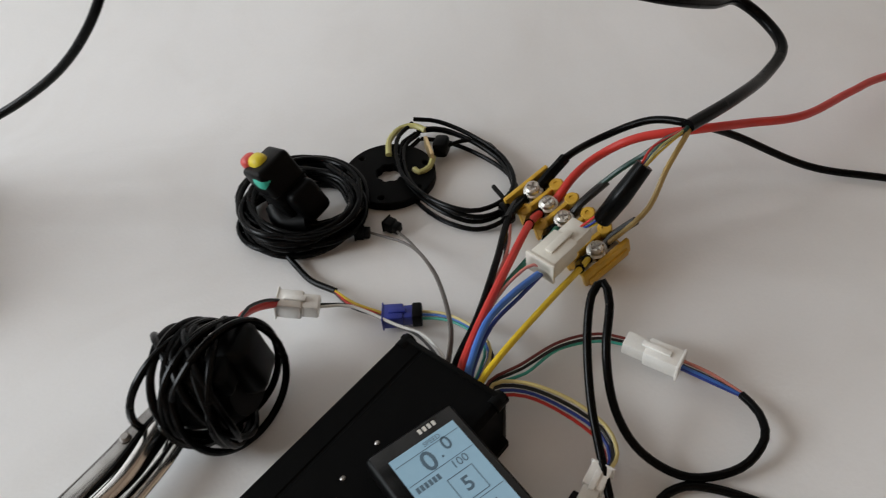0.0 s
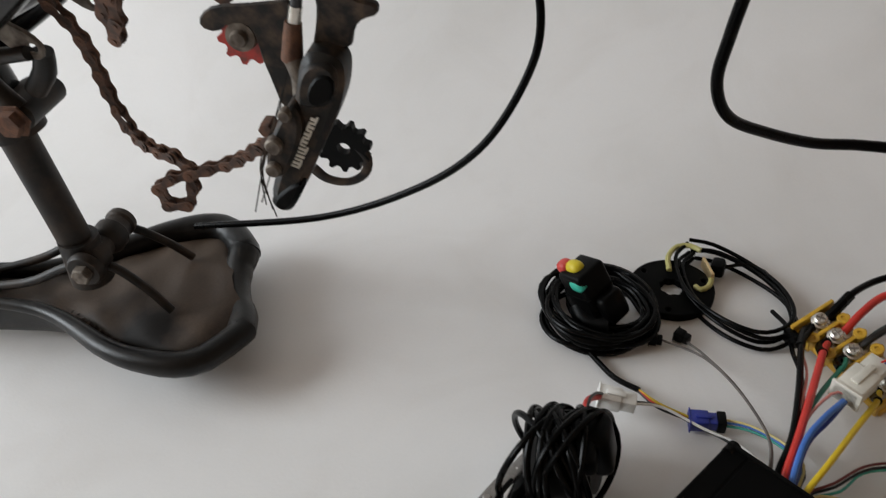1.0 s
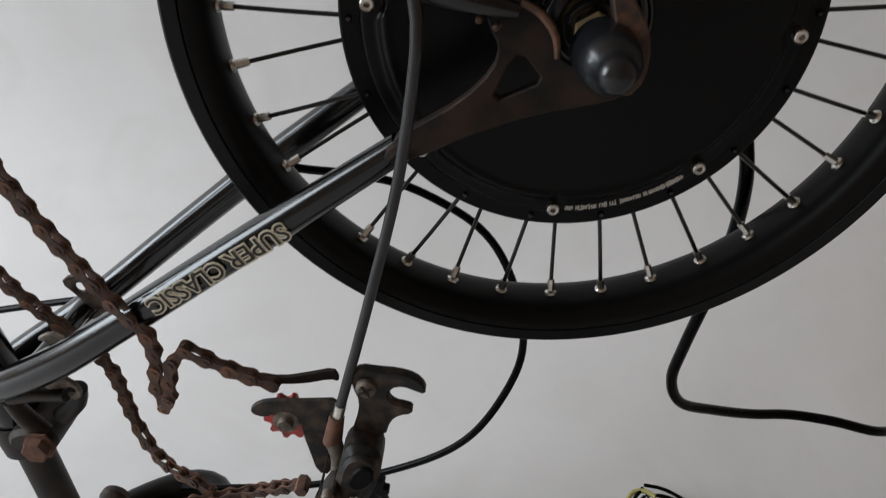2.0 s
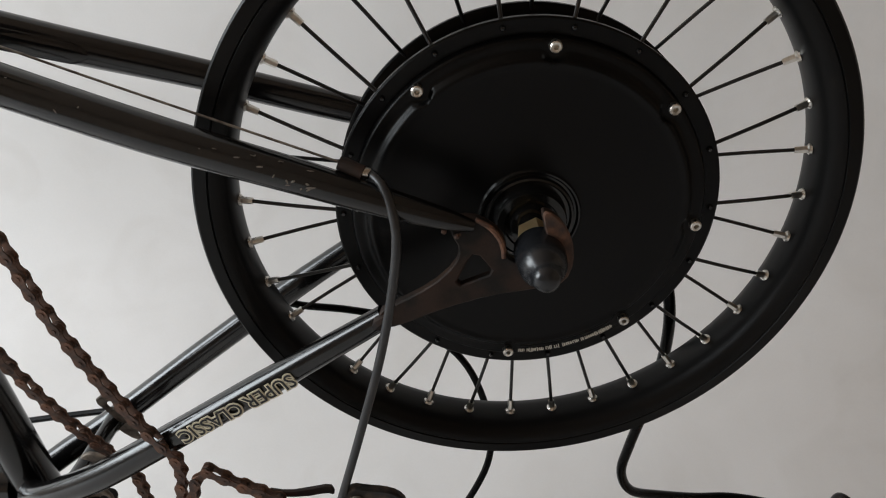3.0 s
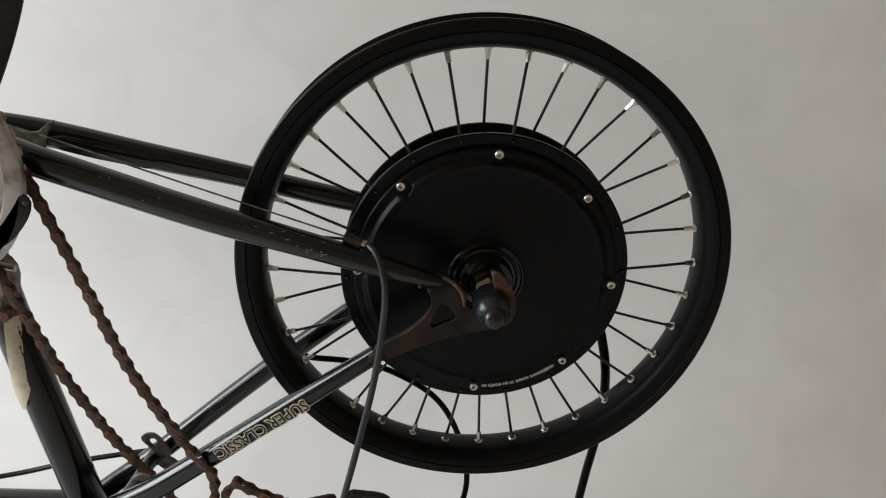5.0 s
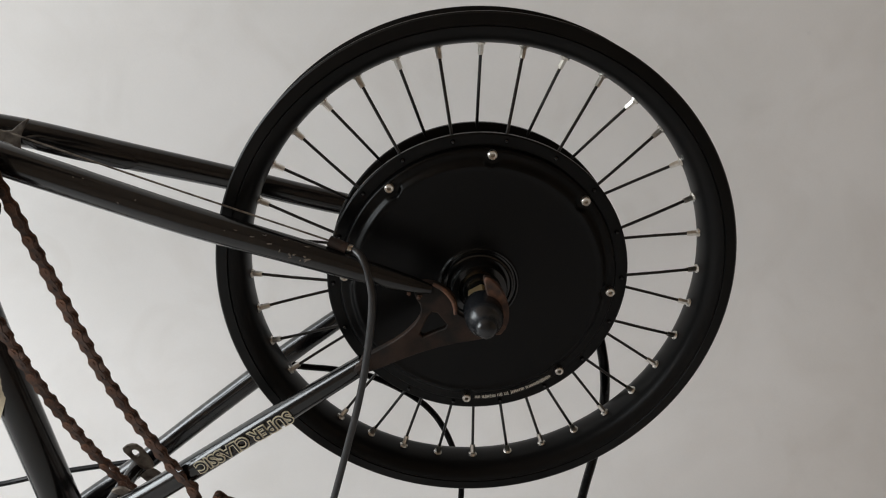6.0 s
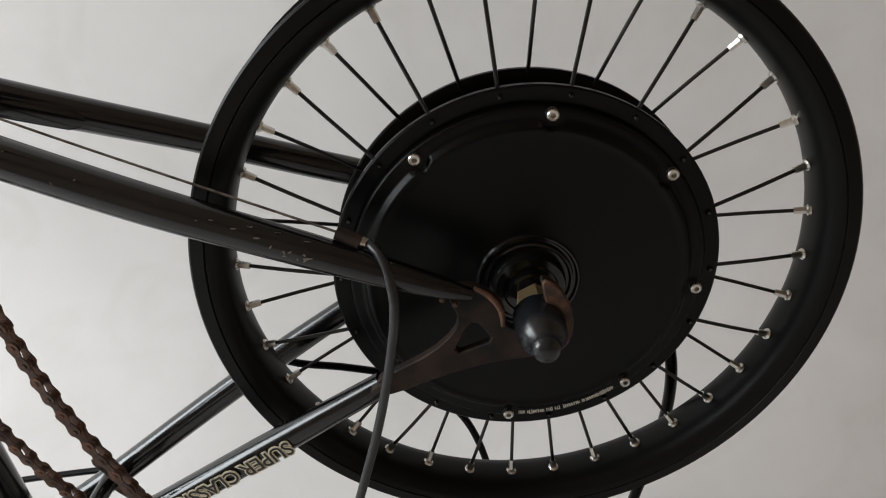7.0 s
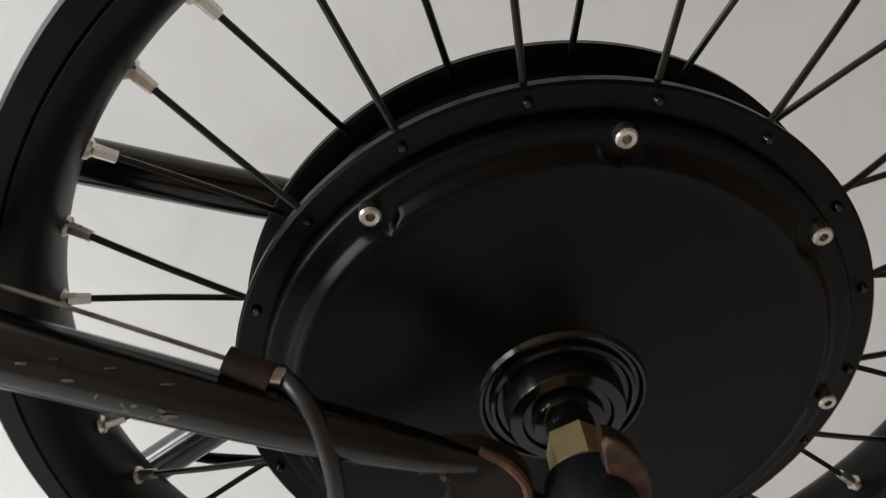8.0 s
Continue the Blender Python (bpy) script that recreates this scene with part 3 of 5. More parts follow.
def chain():
    pitch = 0.0120
    runs = [[(-0.5065, 0.3018, 0.618), (-0.4904, 0.3099, 0.560), (-0.4710, 0.3117, 0.502), (-0.4424, 0.3122, 0.420), (-0.4069, 0.3101, 0.358), (-0.394, 0.308, 0.3435), (-0.3865, 0.309, 0.328), (-0.3885, 0.310, 0.312), (-0.3905, 0.310, 0.290), (-0.3835, 0.306, 0.2870), (-0.3800, 0.303, 0.300), (-0.3775, 0.304, 0.316), (-0.3690, 0.305, 0.3285), (-0.3504, 0.305, 0.318), (-0.316, 0.303, 0.3060)],
            [(-0.5600, 0.3240, 0.545), (-0.5420, 0.3239, 0.508), (-0.5262, 0.3236, 0.4700), (-0.5067, 0.3311, 0.4060), (-0.4800, 0.3415, 0.3400), (-0.4620, 0.3551, 0.2960), (-0.4465, 0.3627, 0.2630), (-0.4428, 0.3656, 0.2235), (-0.4290, 0.354, 0.2060), (-0.4080, 0.338, 0.2035), (-0.3860, 0.327, 0.2040), (-0.3785, 0.323, 0.1935), (-0.3865, 0.320, 0.1755), (-0.3995, 0.319, 0.1795), (-0.3980, 0.319, 0.1945), (-0.3823, 0.320, 0.1975), (-0.3643, 0.322, 0.2028), (-0.3466, 0.320, 0.2101), (-0.314, 0.303, 0.2370)]]
    plates = []
    for dy, t in ((0.0029, 0.0009), (0.0019, 0.0009)):
        bm = bmesh.new()
        for s in (-1, 1):
            p = plate(link_outline(pitch, 0.0036, 0.0021), s * dy - t / 2, s * dy + t / 2, bevel=0, soft=0)
            tmp = bpy.data.meshes.new("tmp")
            p.to_mesh(tmp)
            p.free()
            bm.from_mesh(tmp)
            bpy.data.meshes.remove(tmp)
            if dy > 0.0025:
                for e in (-1, 1):
                    q = tube([(e * pitch / 2, s * dy, 0), (e * pitch / 2, s * (dy + 0.0011), 0)], 0.0015, 8, 0.01)
                    q.to_mesh(tmp := bpy.data.meshes.new("tmp"))
                    q.free()
                    bm.from_mesh(tmp)
                    bpy.data.meshes.remove(tmp)
        plates.append(to_mesh("chain_link", bm, RUST, angle=30))
    rnd = random.Random(8)
    for run in runs:
        rollers = bmesh.new()
        way, _ = spline(run, 0.0015)
        pins, last = [way[0]], way[0]
        for q in way:
            while (q - last).length >= pitch:
                last = last + (q - last).normalized() * pitch
                pins.append(last)
        for q in pins:
            tube([q + Vector((0, -0.0020, 0)), q + Vector((0, 0.0020, 0))], 0.0028, 10, 0.01, rollers)
        c = part("chain", rollers, RUST, bicycle, "slack rusty brown roller chain with kinked loops")
        for i, (p, q) in enumerate(zip(pins, pins[1:])):
            x = (q - p).normalized()
            m = basis((p + q) / 2, x, z=Vector((-x.z, rnd.uniform(-0.12, 0.12), x.x)))
            link("chain_link", plates[i % 2], c, m)


chain()


def crankset():
    cx, cz = -0.576, 0.575
    ring = part("chainring", plate(ring_points(cx, cz, 0.0800, 84), 0.3085, 0.3110, [ring_points(cx, cz, 0.058, 48)], bevel=0, soft=0), STEEL, bicycle, "worn grey steel chainring")
    teeth = bmesh.new()
    for k in range(42):
        a = 2 * math.pi * k / 42
        box(0.006, 0.0022, 0.0062, 0.0008, Matrix.Translation((cx, 0.3098, cz)) @ Matrix.Rotation(-a, 4, "Y") @ Matrix.Translation((0.0812, 0, 0)), teeth, 1)
    part("tooth_row", teeth, STEEL, ring)
    guard = lathe([(0.0725, 0.3000), (0.0740, 0.2985), (0.0840, 0.2985), (0.0862, 0.3000), (0.0866, 0.3035), (0.0850, 0.3045), (0.0745, 0.3040)], 96, closed=True)
    part("chain_guard", guard, STEEL, bicycle, "dull chromed chain guard ring", Matrix.Translation((cx, 0, cz)))
    for k in range(5):
        a = radians(20 + 72 * k)
        part("spider_arm", tube([(cx + 0.012 * math.cos(a), 0.303, cz + 0.012 * math.sin(a)), (cx + 0.045 * math.cos(a), 0.304, cz + 0.045 * math.sin(a)), (cx + 0.078 * math.cos(a), 0.306, cz + 0.078 * math.sin(a))], [0.010, 0.007, 0.006], 10, flat=0.4), STEEL, ring)
    part("crank_arm", tube([(-0.580, 0.290, 0.570), (-0.545, 0.289, 0.600), (-0.512, 0.288, 0.642), (-0.484, 0.287, 0.693), (-0.472, 0.286, 0.735)], [0.026, 0.028, 0.0265, 0.0245, 0.020], 24, flat=0.38), PAINT_DUSTY, bicycle, "scuffed black crank arm")
    part("crank_axle", tube([(-0.585, 0.275, 0.580), (-0.585, 0.345, 0.581)], 0.010, 16), STEEL, bicycle)
    # front derailleur: cage and clamp
    cage = [(-0.4860, 0.557), (-0.4885, 0.546), (-0.4990, 0.532), (-0.5180, 0.516), (-0.5360, 0.507), (-0.5440, 0.513), (-0.5300, 0.522), (-0.5120, 0.536), (-0.4990, 0.552), (-0.4930, 0.561)]
    fd = part("front_derailleur", plate(cage, 0.2985, 0.3005, [ring_points(-0.4915, 0.5535, 0.0018, 10)], bevel=0.0005), RUST_PLATE, bicycle, "rusty front derailleur with bent cage plates")
    part("clamp_band", tube([(-0.5760, MID, 0.455), (-0.5790, MID, 0.475)], 0.0185, 24), GREYMETAL, fd)
    body = [(-0.560, 0.500), (-0.541, 0.498), (-0.534, 0.486), (-0.538, 0.466), (-0.545, 0.452), (-0.560, 0.450), (-0.568, 0.470)]
    part("linkage", plate(body, 0.330, 0.352, bevel=0.003), GREYMETAL, fd)
    part("linkage", plate([(-0.568, 0.520), (-0.552, 0.516), (-0.545, 0.498), (-0.556, 0.485), (-0.572, 0.492)], 0.318, 0.345, bevel=0.002), GREYMETAL, fd)
    part("adjuster_screw", tube([(-0.541, 0.332, 0.495), (-0.527, 0.331, 0.4925)], 0.0026, 8), STEEL, fd)
    part("cable_anchor", tube([(-0.5405, 0.326, 0.4545), (-0.5405, 0.342, 0.4545)], 0.0045, 6), RUST_BOLT, fd)
    part("inner_cable", tube([(-0.541, 0.330, 0.455), (-0.560, 0.332, 0.446), (-0.620, 0.345, 0.425), (-0.70, 0.36, 0.40)], 0.0007, 6), GREYMETAL, fd)
    # small torn cable guide under the bracket
    part("cable_guide", plate([(-0.546, 0.594), (-0.520, 0.5835), (-0.503, 0.596), (-0.502, 0.594), (-0.511, 0.583), (-0.512, 0.572), (-0.516, 0.571), (-0.517, 0.578), (-0.546, 0.582)], 0.372, 0.3745, bevel=0.0004), GREYMETAL, bicycle, "bent thin metal cable guide")


crankset()


def swing(q):
    """Where a point of the derailleur's body comes to lie once it has swung out."""
    x, y, z = q
    k = 1 - 0.0165 * max(0.0, 0.295 - z) / 0.098 / 0.285
    z = z if z > 0.292 else 0.292 + (z - 0.292) * 0.92
    x = -0.274 + (x + 0.274) * 0.97
    return Vector((-0.229 + (x + 0.229) * k, 0.005 + (y - 0.005) * k, 0.496 + (z - 0.496) * k))


def swung(bm):
    for v in bm.verts:
        v.co = swing(v.co)
    return bm


def rear_derailleur():
    hook = [(-0.2815, 0.3300), (-0.2760, 0.3350), (-0.2680, 0.3338), (-0.2580, 0.3335), (-0.2495, 0.3310), (-0.2445, 0.3250), (-0.2450, 0.3195), (-0.2500, 0.3215), (-0.2560, 0.3240), (-0.2615, 0.3225), (-0.2632, 0.3175), (-0.2600, 0.3135), (-0.2545, 0.3125), (-0.2510, 0.3110), (-0.2515, 0.3065), (-0.2580, 0.3050), (-0.2625, 0.3010),
            (-0.2655, 0.2900), (-0.2830, 0.2900), (-0.2790, 0.3030), (-0.2775, 0.3130), (-0.2805, 0.3220)]
    d = part("rear_derailleur", swung(plate([(-0.2850, 0.2930), (-0.2760, 0.2950), (-0.2655, 0.2905), (-0.2660, 0.2760), (-0.2705, 0.2610), (-0.2850, 0.2300), (-0.2960, 0.2060), (-0.3020, 0.1975), (-0.3085, 0.1985), (-0.3110, 0.2060), (-0.3085, 0.2160), (-0.2985, 0.2420), (-0.2905, 0.2680)], 0.276, 0.297, bevel=0.0035, soft=2)), GREASY, bicycle, "greasy black rear derailleur hanging loose with red pulley")
    part("hanger_hook", plate(hook, 0.289, 0.2945, bevel=0.0012), GREASY, d)
    scr = lathe([(0.0, -0.0036), (0.0035, -0.0034), (0.0050, -0.0022), (0.0052, 0.0004), (0.0, 0.0004)], 20)
    part("pivot_screw", scr, GREYMETAL, d, m=Matrix.Translation((-0.2735, 0.289, 0.3235)))
    slot = box(0.0075, 0.0006, 0.0011, 0, Matrix.Rotation(radians(60), 4, "Y"))
    box(0.0011, 0.0006, 0.0075, 0, Matrix.Rotation(radians(60), 4, "Y"), slot)
    part("screw_slot", slot, GREASY, d, m=Matrix.Translation((-0.2735, 0.2853, 0.3235)), smooth=False)
    part("knuckle", swung(plate([(-0.2835, 0.2915), (-0.2670, 0.2905), (-0.2690, 0.2720), (-0.2780, 0.2650), (-0.2900, 0.2680)], 0.2735, 0.279, bevel=0.002, soft=2)), GREASY, d)
    part("faceplate", swung(plate([(-0.2760, 0.2860), (-0.2690, 0.2845), (-0.2695, 0.2740), (-0.2760, 0.2680), (-0.2825, 0.2690), (-0.2820, 0.2780)], 0.2722, 0.276, bevel=0.001)), BLACK_PLASTIC, d)
    link_bm = plate([(-0.2900, 0.2720), (-0.2850, 0.2560), (-0.2980, 0.2250), (-0.3080, 0.2240), (-0.3070, 0.2400), (-0.2990, 0.2580)], 0.271, 0.290, bevel=0.002, soft=2)
    part("linkage", swung(link_bm), GREASY, d)
    for q, r in (((-0.3010, 0.270, 0.2460), 0.0042), ((-0.3035, 0.270, 0.2310), 0.0036), ((-0.2935, 0.271, 0.2640), 0.0032)):
        part("pivot_pin", lathe([(0, -0.002), (r * 0.8, -0.002), (r, -0.001), (r, 0.003), (0, 0.003)], 14), GREYMETAL, d, m=Matrix.Translation(swing(q)))
    part("end_cap", swung(plate([(-0.2985, 0.2190), (-0.2885, 0.2215), (-0.2965, 0.2045), (-0.3020, 0.1965), (-0.3090, 0.1980), (-0.3115, 0.2060)], 0.2745, 0.2985, bevel=0.003, soft=2)), BLACK_PLASTIC, d)
    # faint white print as slanted bars
    bm = bmesh.new()
    a, b = Vector((-0.2800, 0.2742, 0.2620)), Vector((-0.2945, 0.2742, 0.2310))
    x = (b - a).normalized()
    for k in range(7):
        t = (k + 0.5) / 7
        w = 0.0036 if k < 4 else 0.0066
        m = basis(a.lerp(b, t), x, z=(0, -1, 0))
        box(0.0016, w, 0.0006, 0, m, bm)
        box(0.0012, w * 0.9, 0.0006, 0, m @ Matrix.Translation((0.0024, 0, 0)), bm)
        box(0.0044, 0.0011, 0.0006, 0, m @ Matrix.Translation((0, (w / 2 - 0.0006) * (-1) ** k, 0)), bm)
    part("print", swung(bm), PRINT, d, "worn white print", smooth=False)
    # cage, pulleys
    cage = [(-0.3345, 0.2990), (-0.3330, 0.3050), (-0.3250, 0.3095), (-0.3100, 0.3100), (-0.2960, 0.3115), (-0.2900, 0.3120), (-0.2890, 0.3060), (-0.2940, 0.3015), (-0.2955, 0.2900), (-0.2950, 0.2700), (-0.2960, 0.2580), (-0.3030, 0.2590), (-0.3060, 0.2750), (-0.3080, 0.2840), (-0.3090, 0.2960), (-0.3120, 0.3010), (-0.3200, 0.3010), (-0.3270, 0.2965)]
    part("cage_plate", plate(cage, 0.2915, 0.2940, bevel=0.0007), GREASY, d)
    part("cage_plate", plate([(-0.3340, 0.3140), (-0.3200, 0.3120), (-0.3050, 0.3160), (-0.2930, 0.3195), (-0.2905, 0.3150), (-0.2910, 0.3110), (-0.2950, 0.3125), (-0.3100, 0.3080), (-0.3300, 0.3070)], 0.3055, 0.3080, bevel=0.0006), RUST_PLATE, d)
    def pulley(teeth, r):
        pts = []
        for k in range(teeth * 4):
            a = 2 * math.pi * k / (teeth * 4)
            rr = r + (0.0016 if k % 4 in (0, 1) else -0.0012)
            pts.append((rr * math.cos(a), rr * math.sin(a)))
        return plate(pts, -0.0028, 0.0028, [ring_points(0, 0, 0.0035, 12)], bevel=0, soft=0)
    part("jockey_pulley", pulley(10, 0.0120), RED_PLASTIC, d, "red plastic jockey pulley", Matrix.Translation((-0.3160, 0.2990, 0.2925)))
    hub = lathe([(0.0, -0.0045), (0.0034, -0.0045), (0.0040, -0.0035), (0.0040, -0.0012), (0.0070, -0.0010), (0.0074, 0.0030), (0.0, 0.0030)], 20)
    part("pulley_bolt", hub, GREYMETAL, d, m=Matrix.Translation((-0.3165, 0.2930, 0.2945)))
    part("jockey_pulley", pulley(11, 0.0126), BLACK_PLASTIC, d, m=Matrix.Translation((-0.2815, 0.3100, 0.2280)))
    part("cage_plate", tube([(-0.2985, 0.3040, 0.2180), (-0.2922, 0.3055, 0.2104), (-0.2816, 0.3070, 0.2078), (-0.2725, 0.3080, 0.2125), (-0.2700, 0.3085, 0.2215), (-0.2745, 0.3090, 0.2290)], [0.0032, 0.0028, 0.0026, 0.0026, 0.0028, 0.0034], 10, 0.003, flat=0.5), GREASY, d)
    part("chain_stop", lathe([(0, -0.005), (0.0034, -0.005), (0.0040, -0.004), (0.0040, 0.004), (0.0034, 0.005), (0, 0.005)], 6), RUST, d, m=Matrix.Translation((-0.3115, 0.2905, 0.2500)))
    # barrel adjuster and its arm
    part("barrel_adjuster", tube([(-0.2890, 0.2890, 0.3035), (-0.2905, 0.2888, 0.2965), (-0.2925, 0.2885, 0.2860)], [0.0038, 0.0044, 0.0050], 12, 0.003), RUST_BOLT, d, "orange rusty barrel adjuster")
    part("ferrule", tube([(-0.2868, 0.2895, 0.3105), (-0.2888, 0.2890, 0.3030)], 0.0030, 12), CHROME, d)
    part("cable_arm", tube([(-0.2925, 0.2885, 0.2880), (-0.2895, 0.2860, 0.2790), (-0.2905, 0.2840, 0.2660)], [0.0046, 0.0040, 0.0034], 12, 0.004), GREYMETAL, d)
    rnd = random.Random(2)
    for k in range(6):
        e = Vector((rnd.uniform(-0.004, 0.004), rnd.uniform(-0.003, 0.003), rnd.uniform(-0.012, 0.004)))
        mid = Vector((rnd.uniform(-0.003, 0.003), 0, 0))
        part("frayed_strand", tube([Vector((-0.2935, 0.2830, 0.2830)), swing((-0.3000, 0.2750, 0.2580)) + mid * 0.3, swing((-0.3085, 0.2720, 0.2300)) + mid, swing((-0.3130, 0.2720, 0.2080)) + e], 0.00032, 5, 0.004), GREASY, d)
    part("cable_housing", tube([(-0.2642, 0.313, 0.5255), (-0.2562, 0.305, 0.5230), (-0.2505, 0.300, 0.5105), (-0.2485, 0.297, 0.4880), (-0.2570, 0.298, 0.4300), (-0.2705, 0.293, 0.3730), (-0.2875, 0.2893, 0.3080)], 0.0026, 12), HOUSING, bicycle, "grey-black gear cable housing")


rear_derailleur()


def small_frame_parts():
    part("cable_stop", tube([(-0.2777, 0.3120, 0.5305), (-0.2657, 0.3100, 0.5260)], [0.0038, 0.0040], 12), RUST_PLATE, bicycle)
    part("ferrule", tube([(-0.2662, 0.3110, 0.5262), (-0.2627, 0.3115, 0.5252)], 0.0030, 12), CHROME, bicycle)
    part("inner_cable", tube([(-0.545, 0.354, 0.600), (-0.500, 0.349, 0.589), (-0.400, 0.331, 0.563), (-0.277, 0.312, 0.5305)], 0.0007, 6), GREYMETAL, bicycle)
    part("cable_housing", tube([(-0.90, 0.405, 0.195), (-0.664, 0.430, 0.225), (-0.574, 0.432, 0.247), (-0.498, 0.430, 0.264), (-0.470, 0.425, 0.272)], 0.0026, 10), RUBBER, bicycle, "black brake cable housing")
    # seat clamp with its rusty bolt, seatpost
    part("seat_collar", lathe([(0.0158, -0.012), (0.0185, -0.011), (0.0188, 0.010), (0.0175, 0.012), (0.0158, 0.012)], 32), PAINT_DUSTY, bicycle, m=basis((-0.5160, MID, 0.2060), (1, 0, 0.15), z=(0, -1, 0)))
    part("collar_lug", plate([(-0.5130, 0.2240), (-0.4900, 0.2290), (-0.4800, 0.2230), (-0.4820, 0.2120), (-0.4950, 0.2070), (-0.5150, 0.2080)], 0.340, 0.382, bevel=0.003, soft=2), PAINT_DUSTY, bicycle)
    b = part("seat_bolt", lathe([(0, -0.006), (0.0078, -0.006), (0.0085, -0.005), (0.0085, 0.000), (0.0110, 0.0005), (0.0110, 0.0020), (0, 0.0020)], 6), RUST_BOLT, bicycle, "orange rusty seat clamp bolt", Matrix.Translation((-0.4895, 0.3350, 0.2195)))
    part("seatpost", tube([(-0.5065, MID, 0.088), (-0.5120, MID, 0.145), (-0.5190, MID, 0.212)], 0.0116, 24), PAINT_DUSTY, bicycle, "dusty dark steel seatpost")
    # brake bridge, bosses and the stirrup pieces between the seat stays
    part("brake_bridge", tube([(-0.474, 0.326, 0.285), (-0.476, 0.366, 0.281), (-0.478, 0.410, 0.278)], 0.0062, 14), PAINT, bicycle)
    for y in (0.338, 0.404):
        lug = [(-0.482, 0.277), (-0.472, 0.281), (-0.458, 0.273), (-0.4525, 0.265), (-0.4560, 0.2575), (-0.4650, 0.2585), (-0.4760, 0.267)]
        part("brake_lug", plate(lug, y, y + 0.003, [ring_points(-0.4595, 0.2645, 0.0030, 12)], bevel=0.0006), GREYMETAL, bicycle)
    part("brake_lug", plate([(-0.466, 0.308), (-0.4585, 0.306), (-0.4440, 0.297), (-0.4330, 0.2945), (-0.4300, 0.299), (-0.4330, 0.3045), (-0.4450, 0.307), (-0.4560, 0.314)], 0.331, 0.334, [ring_points(-0.4365, 0.2995, 0.0028, 12)], bevel=0.0006), GREYMETAL, bicycle)
    part("brake_lug", plate([(-0.487, 0.300), (-0.480, 0.306), (-0.4705, 0.3055), (-0.462, 0.292), (-0.4585, 0.282), (-0.470, 0.279), (-0.478, 0.290)], 0.398, 0.401, [ring_points(-0.4745, 0.297, 0.0036, 12)], bevel=0.0006), GREYMETAL, bicycle, "drilled grey steel brake lug")
    part("brake_link", tube([(-0.5020, 0.3430, 0.2530), (-0.4850, 0.3410, 0.2580), (-0.4620, 0.3370, 0.2625)], [0.0055, 0.0048, 0.0042], 12), PAINT_DUSTY, bicycle)
    part("brake_link", tube([(-0.4610, 0.3470, 0.2590), (-0.4660, 0.3490, 0.2460), (-0.4780, 0.3510, 0.2330)], [0.0060, 0.0066, 0.0066], 14), PAINT_DUSTY, bicycle)
    part("brake_link", tube([(-0.5030, 0.3430, 0.2500), (-0.4970, 0.3430, 0.2360), (-0.4880, 0.3430, 0.2240)], [0.0050, 0.0060, 0.0062], 12), PAINT_DUSTY, bicycle)


small_frame_parts()


def stay_lettering():
    a, b = Vector((-0.3098, 0, 0.4003)), Vector((-0.3820, 0, 0.3522))
    x = (b - a).normalized()
    m = basis(((a + b) / 2) + Vector((0, 0.3062, 0)), x, z=(0, -1, 0))
    text_mesh("lettering", "SUPER CLASSIC", 0.0126, CREAM, m, 0.0003, bicycle, 0.0009, "cream outlined block lettering", length=0.0880)
    text_mesh("lettering", "SUPER CLASSIC", 0.0126, PAINT, m @ Matrix.Translation((0, 0, 0.0004)), 0.0002, bicycle, 0.00005, "dark letter centres", length=0.0865)


stay_lettering()


def paint_chips():
    """Small bare scratches on the near chainstay, each a flake of its own on one mesh."""
    rnd = random.Random(11)
    bm = bmesh.new()
    bmesh.ops.create_icosphere(bm, subdivisions=1, radius=1.0)
    flake = to_mesh("paint_chip", bm, GREYMETAL)
    a, b = Vector((-0.290, 0.3082, 0.5215)), Vector((-0.453, 0.3228, 0.5642))
    for k in range(26):
        t = rnd.random() ** 1.9
        q = a.lerp(b, t)
        ang = rnd.uniform(-0.2, 1.0)
        r = 0.0090 + 0.0020 * t + 0.0002
        p = q + Vector((0, -math.cos(ang) * r, math.sin(ang) * r))
        s = rnd.uniform(0.0005, 0.0012)
        link("paint_chip", flake, bicycle, Matrix.Translation(p) @ Matrix.Rotation(ang, 4, "X") @ Matrix.Rotation(rnd.uniform(-1.2, 1.2), 4, "Y") @ Matrix.Diagonal((s * rnd.uniform(0.7, 2.6), s * 0.25, s * 0.6, 1)))


paint_chips()


SADDLE = Matrix.Translation((-0.490, 0.381, 0)) @ Matrix.Rotation(radians(8.5), 4, "Z") @ Matrix.Translation((0.490, -0.381, 0))


